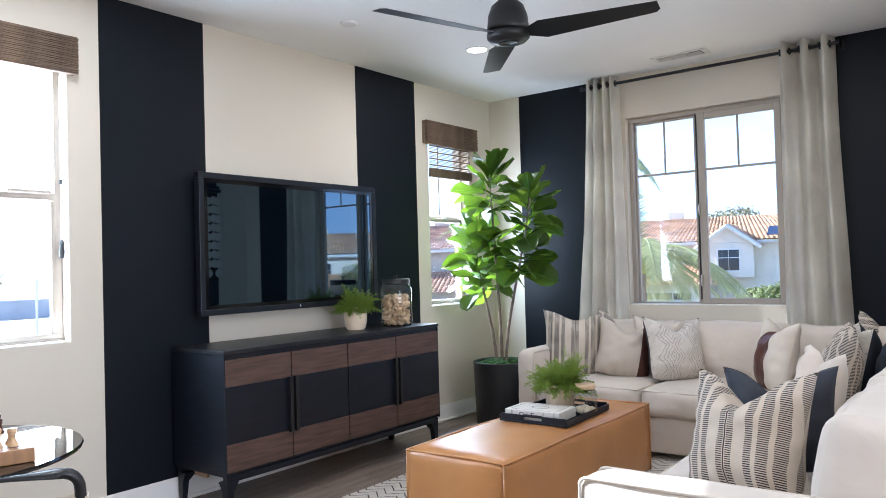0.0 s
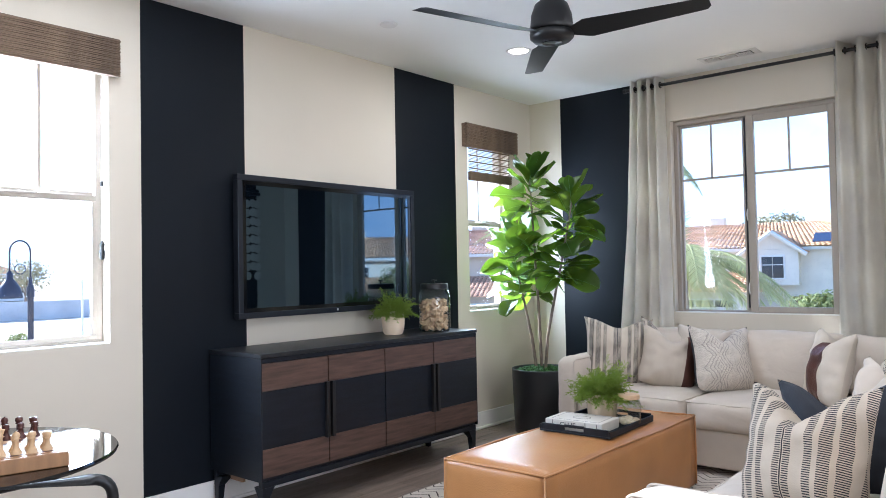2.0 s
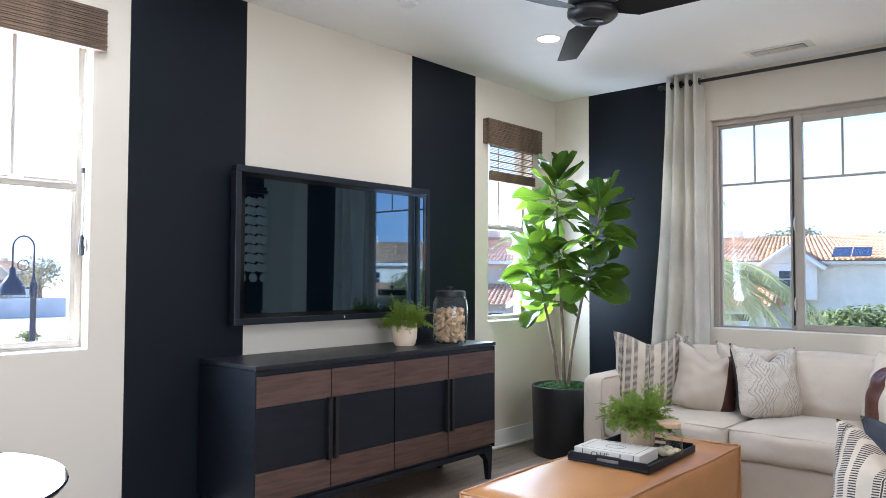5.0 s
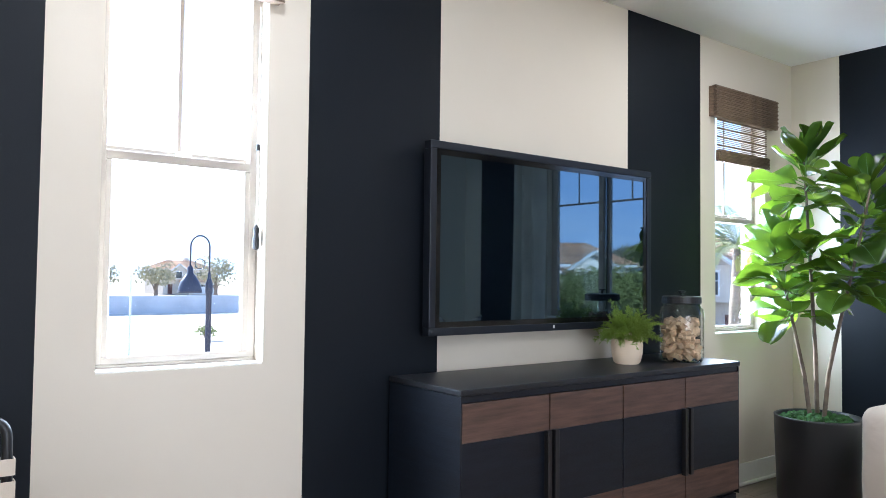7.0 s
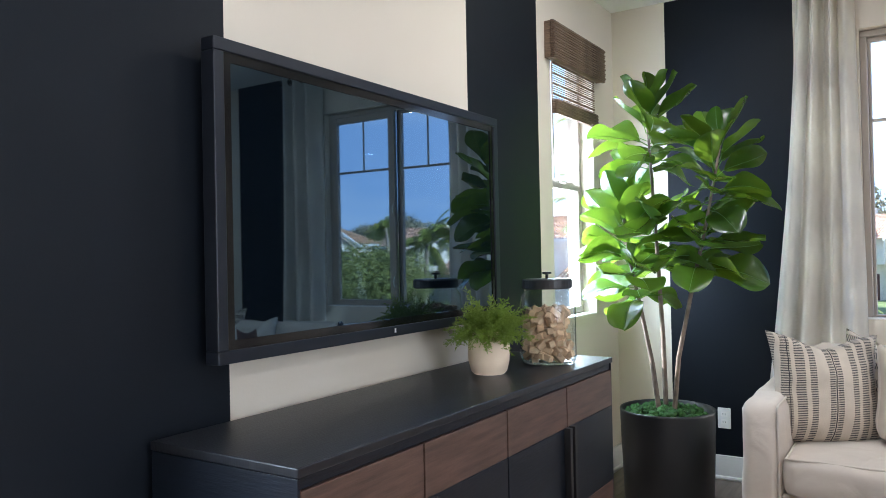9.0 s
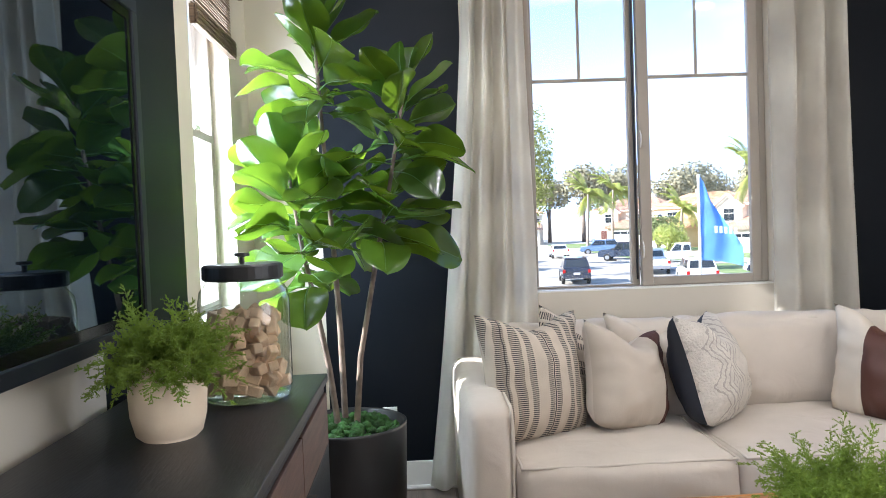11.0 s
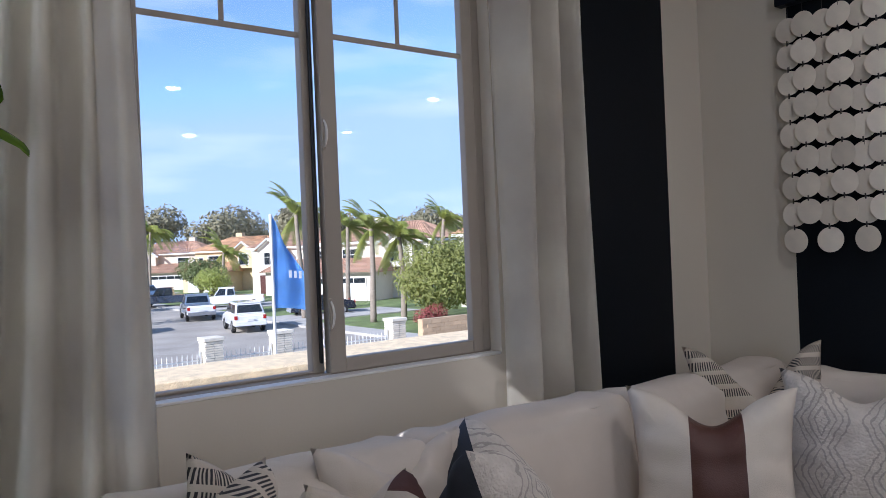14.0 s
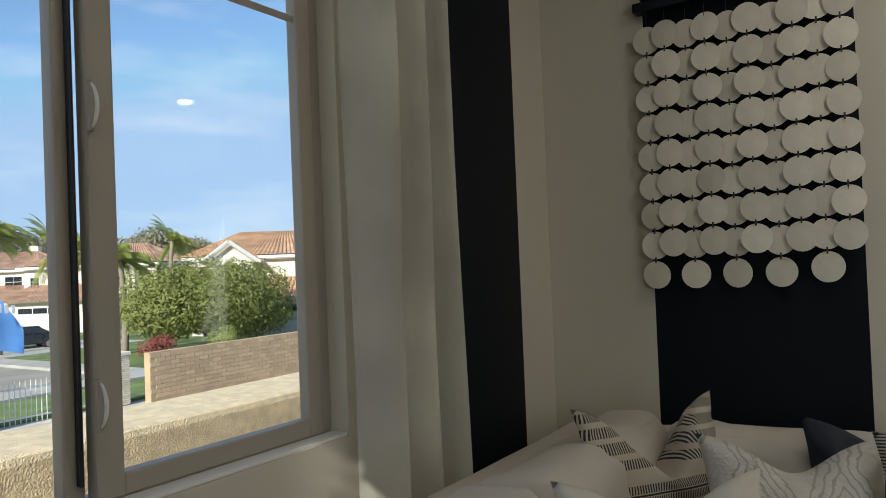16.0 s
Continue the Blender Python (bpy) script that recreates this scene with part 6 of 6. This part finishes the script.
tree(25.7, 38.4, GROUND + 0.05, 5.9, 3.4, 2.7, 0.3, 28000, 0.24, M_GARDEN, 1, "large rounded olive green garden tree behind the wall", lobes=26)
tree(20.4, 36.2, GROUND + 0.05, 1.1, 0.9, 0.7, 0.1, 1500, 0.12, M_TREERED, 2, "low shrub with reddish flowers", "shrub")
tree(22.2, 33.5, GROUND + 0.05, 0.8, 0.8, 0.9, 0.1, 1200, 0.14, M_PALM, 3, "small yellow-green shrub beside the garden wall", "shrub")
tree(5.2, 56, GROUND + 0.05, 2.2, 2.2, 5.6, 3.0, 5500, 0.30, M_GARDEN, 4, "tall loose pine-like street tree", lobes=16)
tree(21.5, 76, GROUND + 0.05, 2.4, 2.4, 1.8, 1.2, 3500, 0.30, M_TREE, 5, "rounded street tree before a house")
tree(20.5, 70, GROUND + 0.05, 1.6, 1.6, 1.5, 1.0, 2500, 0.25, M_PALM, 6, "yellow-green street tree before a house")
tree(-4.2, 16.5, GROUND, 1.6, 1.2, 1.3, 1.1, 3500, 0.16, M_PALM, 7, "leafy green shrub below the window", "shrub")
tree(-6.6, 17.5, GROUND, 1.5, 1.2, 1.2, 1.0, 3500, 0.16, M_PALM, 8, "leafy green shrub below the window", "shrub")
tree(-6.5, 29, GROUND, 1.8, 1.2, 1.2, 1.4, 3500, 0.22, M_TREE, 9, "green shrub before a house", "shrub")
rng = random.Random(9)
for k in range(30):
    fx = -45 + k * 5.6
    tree(fx, 142 + rng.uniform(-6, 14), GROUND, rng.uniform(4, 6.5), 4.5, rng.uniform(3.2, 5.4), rng.uniform(4.5, 7.0), 1700, 0.85, M_TREEFAR, 40 + k, "far olive-green eucalyptus in a row beyond the houses", lobes=10)
for k in range(7):
    tree(-112 - rng.uniform(0, 30), -8 + k * 9, GROUND, rng.uniform(3, 5), 3.5, rng.uniform(2.4, 3.4), 2.0, 900, 0.6, M_TREEFAR, 80 + k, "far rounded tree beyond the lot wall")
for k in range(16):
    tree(-22 - rng.uniform(0, 55), 2 + k * 2.6, GROUND, 0.8, 0.8, 0.6, 0.1, 350, 0.2, M_TREE, 120 + k, "small dusty shrub on the bare lot", "shrub", 5)


# ---- fence, piers, wall and flag ----
FY = 27.3
pier = thing("brick_pier", pose(5.3, FY, GROUND), "white brick gate pier with a flat cap", "pier", "gate piers")
part("core", boxes((-0.27, -0.27, 0, 0.27, 0.27, 1.66)), M_CONCRETE, pier)
part("cap", boxes((-0.34, -0.34, 1.66, 0.34, 0.34, 1.78), bevel=0.02), M_BRICKWHITE, pier)
bm = boxes((-0.14, -0.02, 0.0, 0.14, 0.02, 0.062), bevel=0.008)
brick_me = bpy.data.meshes.new("brick")
bm.to_mesh(brick_me)
bm.free()
brick_me.materials.append(M_BRICKWHITE)
for r in range(22):
    for c in range(2):
        off = -0.147 + c * 0.294 + (0.012 if r % 2 else -0.012)
        share("brick", brick_me, pier, pose(off, -0.287, 0.005 + r * 0.075))
        share("brick", brick_me, pier, pose(-0.287, off, 0.005 + r * 0.075, 0, 0, 90))
copy_thing(pier, pose(7.7, FY, GROUND))
copy_thing(pier, pose(12.35, FY, GROUND))
picket_bm = lathe([(0, 0), (0.016, 0), (0.016, 1.22), (0.005, 1.30), (0, 1.31)], 6)
picket_me = bpy.data.meshes.new("picket")
picket_bm.to_mesh(picket_me)
picket_bm.free()
picket_me.materials.append(M_WHITEPAINT)


def fence(x0, x1, label, name="fence"):
    fe = thing(name, pose(x0, FY, GROUND), label, "fence", "white fence runs")
    w = x1 - x0
    for z in (0.16, 1.05):
        part("rail", boxes((0, -0.02, z, w, 0.02, z + 0.05)), M_WHITEPAINT, fe)
    for px in (0.02, w - 0.08):
        part("post", boxes((px, -0.04, 0, px + 0.06, 0.04, 1.35)), M_WHITEPAINT, fe)
    n = int(w / 0.155)
    for k in range(1, n):
        share("picket", picket_me, fe, pose(k * w / n, -0.038, 0))
    return fe


fence(-8.0, 4.98, "white metal picket fence")
fence(5.62, 7.38, "white metal picket gate", "gate")
fence(8.02, 12.03, "white metal picket fence")
bw = part("block_garden_wall", boxes((12.85, FY - 1.1, GROUND, 45, FY - 0.8, GROUND + 1.72)), M_BRICKWALL)
tagged(bw, "long tan concrete block garden wall", "wall", kind="structure")
bm = boxes((0.006, -0.02, 0.006, 0.394, 0.0, 0.144), bevel=0.006)
block_me = bpy.data.meshes.new("block")
bm.to_mesh(block_me)
bm.free()
block_me.materials.append(pieces(M_BRICKWALL, 0.14))
for r in range(11):
    for c in range(26):
        share("block", block_me, bw, pose(12.86 + c * 0.4 + 0.2 * (r % 2), FY - 1.1, GROUND + 0.03 + r * 0.15))
FS = 0.44
flag = thing("flag", pose(1.76, 14.3, GROUND), "blue flag hanging from a white pole", "flag")
part("pole", tube([(0, 0, 0), (0, 0, 4.90)], 0.024, 10), M_WHITEPAINT, flag)
part("finial", lathe([(0, 4.90), (0.026, 4.905), (0.022, 4.925), (0, 4.93)], 10), M_WHITEPAINT, flag)
bm = bmesh.new()
grid = []
for i in range(21):
    row = []
    for j in range(25):
        u, v = i / 20, j / 24
        reach = 1.5 * (0.12 + 0.88 * min(1, v * 1.35)) * u
        z = 5.6 - 3.25 * v - 0.35 * u * (1 - v) - 0.25 * u * u
        row.append(bm.verts.new((0.026 + FS * reach * 0.93, FS * (-reach * 0.25 + 0.13 * math.sin(8 * u + 3.5 * v) * u), 4.92 + FS * (z - 5.6))))
    grid.append(row)
for i in range(20):
    for j in range(24):
        bm.faces.new((grid[i][j], grid[i + 1][j], grid[i + 1][j + 1], grid[i][j + 1]))
bmesh.ops.solidify(bm, geom=bm.faces[:], thickness=0.005)
cloth = part("cloth", bm, M_FLAG, flag, "blue cloth", smooth=True)
for k in range(5):
    part("print_bar", boxes((0.16 + k * 0.082, -0.24, 3.95 - 0.010 * k, 0.205 + k * 0.082, -0.235, 4.06 - 0.010 * k)), M_FLAGMARK, cloth, "pale printed mark")


# ---- parked cars ----
def car(x, y, yaw, paint, label, shape="suv"):
    """Length along local y, nose at +y."""
    cr = thing("parked_car", pose(x, y, GROUND + 0.005, 0, 0, yaw), label, "car", "parked cars")
    L, W = (5.6, 1.95) if shape == "pickup" else (4.6, 1.85)
    if shape == "pickup":
        low = [(-L / 2, 0.45), (-L / 2, 1.02), (-L / 2 + 0.05, 1.10), (L / 2 - 1.7, 1.10), (L / 2 - 0.2, 1.05), (L / 2, 0.85), (L / 2, 0.40)]
        cab = [(-0.45, 1.09), (-0.35, 1.75), (0.85, 1.80), (L / 2 - 1.45, 1.09)]
    elif shape == "sedan":
        low = [(-L / 2, 0.40), (-L / 2, 0.90), (-L / 2 + 0.3, 1.0), (L / 2 - 1.2, 0.98), (L / 2 - 0.1, 0.75), (L / 2, 0.35)]
        cab = [(-L / 2 + 0.7, 0.98), (-0.9, 1.42), (0.35, 1.44), (1.15, 0.97)]
    else:
        low = [(-L / 2, 0.42), (-L / 2 + 0.02, 1.0), (-L / 2 + 0.1, 1.08), (L / 2 - 1.15, 1.06), (L / 2 - 0.12, 0.92), (L / 2, 0.40)]
        cab = [(-L / 2 + 0.12, 1.07), (-L / 2 + 0.55, 1.66), (0.55, 1.70), (L / 2 - 1.2, 1.05)]

    def extrude(profile, half, top_half):
        bm = bmesh.new()
        zs = [p[1] for p in profile]
        lo, hi = min(zs), max(zs)
        sides = []
        for sg in (-1, 1):
            sides.append([bm.verts.new((sg * (half + (top_half - half) * (z - lo) / (hi - lo)), yy, z)) for yy, z in profile])
        bm.faces.new(sides[0])
        bm.faces.new(sides[1][::-1])
        for i in range(len(profile)):
            j = (i + 1) % len(profile)
            bm.faces.new((sides[0][i], sides[1][i], sides[1][j], sides[0][j]))
        bmesh.ops.recalc_face_normals(bm, faces=bm.faces[:])
        bmesh.ops.bevel(bm, geom=bm.edges[:], offset=0.05, segments=2, affect="EDGES")
        return bm

    body = part("body", extrude(low, W / 2, W / 2 - 0.06), paint, cr)
    cabin = part("cabin", extrude(cab, W / 2 - 0.07, W / 2 - 0.22), paint, cr)

    def glazing(name, a, b, c, d, inset):
        """A dark pane lying on one face of the cabin, drawn in from its edges."""
        q = [Vector(v) for v in (a, b, c, d)]
        mid = sum(q, Vector()) / 4
        out = (q[1] - q[0]).cross(q[3] - q[0]).normalized()
        if out.dot(mid - Vector((0, 0.1, 1.3))) < 0:
            out = -out
        low, up = [], []
        for i in range(4):
            e1, e2 = (q[(i + 1) % 4] - q[i]).normalized(), (q[i - 1] - q[i]).normalized()
            low.append(q[i] + (e1 + e2) * inset)
            up.append(low[-1] + out * 0.014)
        bm = bmesh.new()
        v = [bm.verts.new(p) for p in low + up]
        bm.faces.new(v[4:])
        for i in range(4):
            bm.faces.new((v[i], v[(i + 1) % 4], v[4 + (i + 1) % 4], v[4 + i]))
        bmesh.ops.recalc_face_normals(bm, faces=bm.faces[:])
        part(name, bm, M_DARKGLASS, cabin, "dark tinted glass")

    (ya, za), (yb, zb), (yc, zc), (yd, zd) = cab
    h0, h1 = W / 2 - 0.07, W / 2 - 0.22
    glazing("rear_window", (-h0, ya, za), (h0, ya, za), (h1, yb, zb), (-h1, yb, zb), 0.11)
    glazing("windscreen", (h0, yd, zd), (-h0, yd, zd), (-h1, yc, zc), (h1, yc, zc), 0.09)
    my0, my1 = (ya + yd) / 2 - 0.1, (yb + yc) / 2
    for sg in (-1, 1):
        glazing("side_window", (sg * h0, ya, za), (sg * h0, my0, za), (sg * h1, my1, zb), (sg * h1, yb, zb), 0.075)
        glazing("side_window", (sg * h0, my0, za), (sg * h0, yd, zd), (sg * h1, yc, zc), (sg * h1, my1, zb), 0.075)
    roof_y0, roof_y1 = cab[1][0], cab[2][0]
    part("roof_panel", boxes((-W / 2 + 0.22, roof_y0 - 0.05, cab[1][1] - 0.02, W / 2 - 0.22, roof_y1 + 0.08, cab[2][1] + 0.03), bevel=0.03), paint, cr)
    for sg in (-1, 1):
        part("tail_light", boxes((sg * (W / 2 - 0.12) - 0.09, -L / 2 - 0.012, 0.78, sg * (W / 2 - 0.12) + 0.09, -L / 2 + 0.04, 1.0), bevel=0.01), M_TAIL, body, "red tail light")
        for wy in (-L / 2 + 0.9, L / 2 - 0.9):
            wheel = part("wheel", lathe([(0.20, -0.11), (0.33, -0.11), (0.36, -0.06), (0.36, 0.06), (0.33, 0.11), (0.20, 0.11)], 20), M_TYRE, cr, "black tyre")
            wheel.matrix_basis = pose(sg * (W / 2 - 0.1), wy, 0.36, 0, 90, 0)
            part("rim", lathe([(0, -0.105), (0.2, -0.1), (0.2, 0.1), (0, 0.105)], 14), M_RIM, wheel)
    part("bumper", boxes((-W / 2 + 0.05, -L / 2 - 0.07, 0.42, W / 2 - 0.05, -L / 2 - 0.004, 0.66), bevel=0.02), paint if shape != "pickup" else M_RIM, cr)
    part("number_plate", boxes((-0.2, -L / 2 - 0.085, 0.68, 0.2, -L / 2 - 0.015, 0.8)), M_WHITEPAINT, cr)
    return cr


car(13.9, 46.2, -12, M_CARWHITE, "white sport utility car parked at the kerb")
car(14.9, 57.5, -12, M_CARWHITE, "white pickup truck parked at the kerb", "pickup")
car(20.6, 66.0, 70, M_CARWHITE, "white pickup truck on a driveway", "pickup")
car(17.8, 74.0, 66, M_CARDARK, "black pickup truck on a driveway", "pickup")
car(7.6, 51.5, -8, M_CARDARK, "dark sport utility car parked at the kerb")
car(12.9, 84, -5, M_CARWHITE, "white saloon car parked down the street", "sedan")
car(18.5, 88, 80, M_CARBLUE, "blue sport utility car on a driveway")
car(5.4, 66, 0, M_CARDARK, "dark saloon car across the street", "sedan")
car(5.6, 76, 2, M_CARBLUE, "blue sport utility car across the street")
car(21.5, 51, 75, M_CARDARK, "dark car on a driveway", "sedan")

# ---- lamp posts on the lot ----
lp = thing("street_lamp", pose(-14.2, 5.30, GROUND), "dark blue lamp post with a bell shade on a curved arm", "street lamp", "lamp posts")
part("post", lathe([(0.09, 0), (0.09, 0.5), (0.055, 0.6), (0.05, 3.9), (0.065, 3.95), (0.065, 4.1), (0.03, 4.2), (0.022, 4.3)], 14), M_LAMPBLUE, lp, smooth=True)
part("arm", tube([(0, 0, 4.2), (0, 0, 4.75)] + [(0, -0.17 + 0.17 * math.cos(a), 4.75 + 0.20 * math.sin(a)) for a in [math.pi * k / 10 for k in range(1, 11)]] + [(0, -0.34, 4.4)], 0.016, 8), M_LAMPBLUE, lp, smooth=True)
part("scroll", tube([(0, -0.17 + 0.09 * math.cos(a), 4.45 + 0.09 * math.sin(a)) for a in [2 * math.pi * k / 14 for k in range(15)]], 0.010, 6), M_LAMPBLUE, lp, smooth=True)
part("shade", lathe([(0.02, 4.42), (0.05, 4.38), (0.055, 4.28), (0.09, 4.24), (0.17, 4.12), (0.205, 3.98), (0.21, 3.94), (0.19, 3.94), (0.15, 4.10), (0, 4.16)], 24), M_LAMPBLUE, lp, "bell-shaped shade", smooth=True).matrix_basis = pose(0, -0.34, 0)
for qx, qy in ((-30, 4.6), (-34, 9.0), (-31, 13.5)):
    stake = thing("marker_pole", pose(qx, qy, GROUND), "thin white pole standing on the lot", "pole", "white poles")
    part("shaft", tube([(0, 0, 0), (0, 0, 4.2)], 0.05, 8), M_WHITEPAINT, stake)

# ---- floor planks ----
rng = random.Random(2)
PW = 0.18
plank_mesh = {}


def plank(length, width):
    key = (round(length, 3), round(width, 3))
    if key not in plank_mesh:
        me = bpy.data.meshes.new("plank")
        bm = boxes((0.0008, 0.0008, -0.012, width - 0.0008, length - 0.0008, 0.0), bevel=0.0012)
        bm.to_mesh(me)
        bm.free()
        me.materials.append(M_PLANK)
        plank_mesh[key] = me
    return plank_mesh[key]


xs = WX
while xs < 4.29:
    inside = xs < RX - 0.06
    wide = min(PW, 4.3 - xs)
    ye = WY if inside else 3.9
    ys = -2.6
    run = rng.choice((0.5, 0.8, 1.1, 1.4))
    while ys < ye - 0.001:
        run = min(run, ye - ys)
        share("plank", plank(run, wide), floor, pose(xs, ys, 0))
        ys += run
        run = rng.choice((1.2, 1.5, 1.8)) if inside else 2.0
    xs += PW
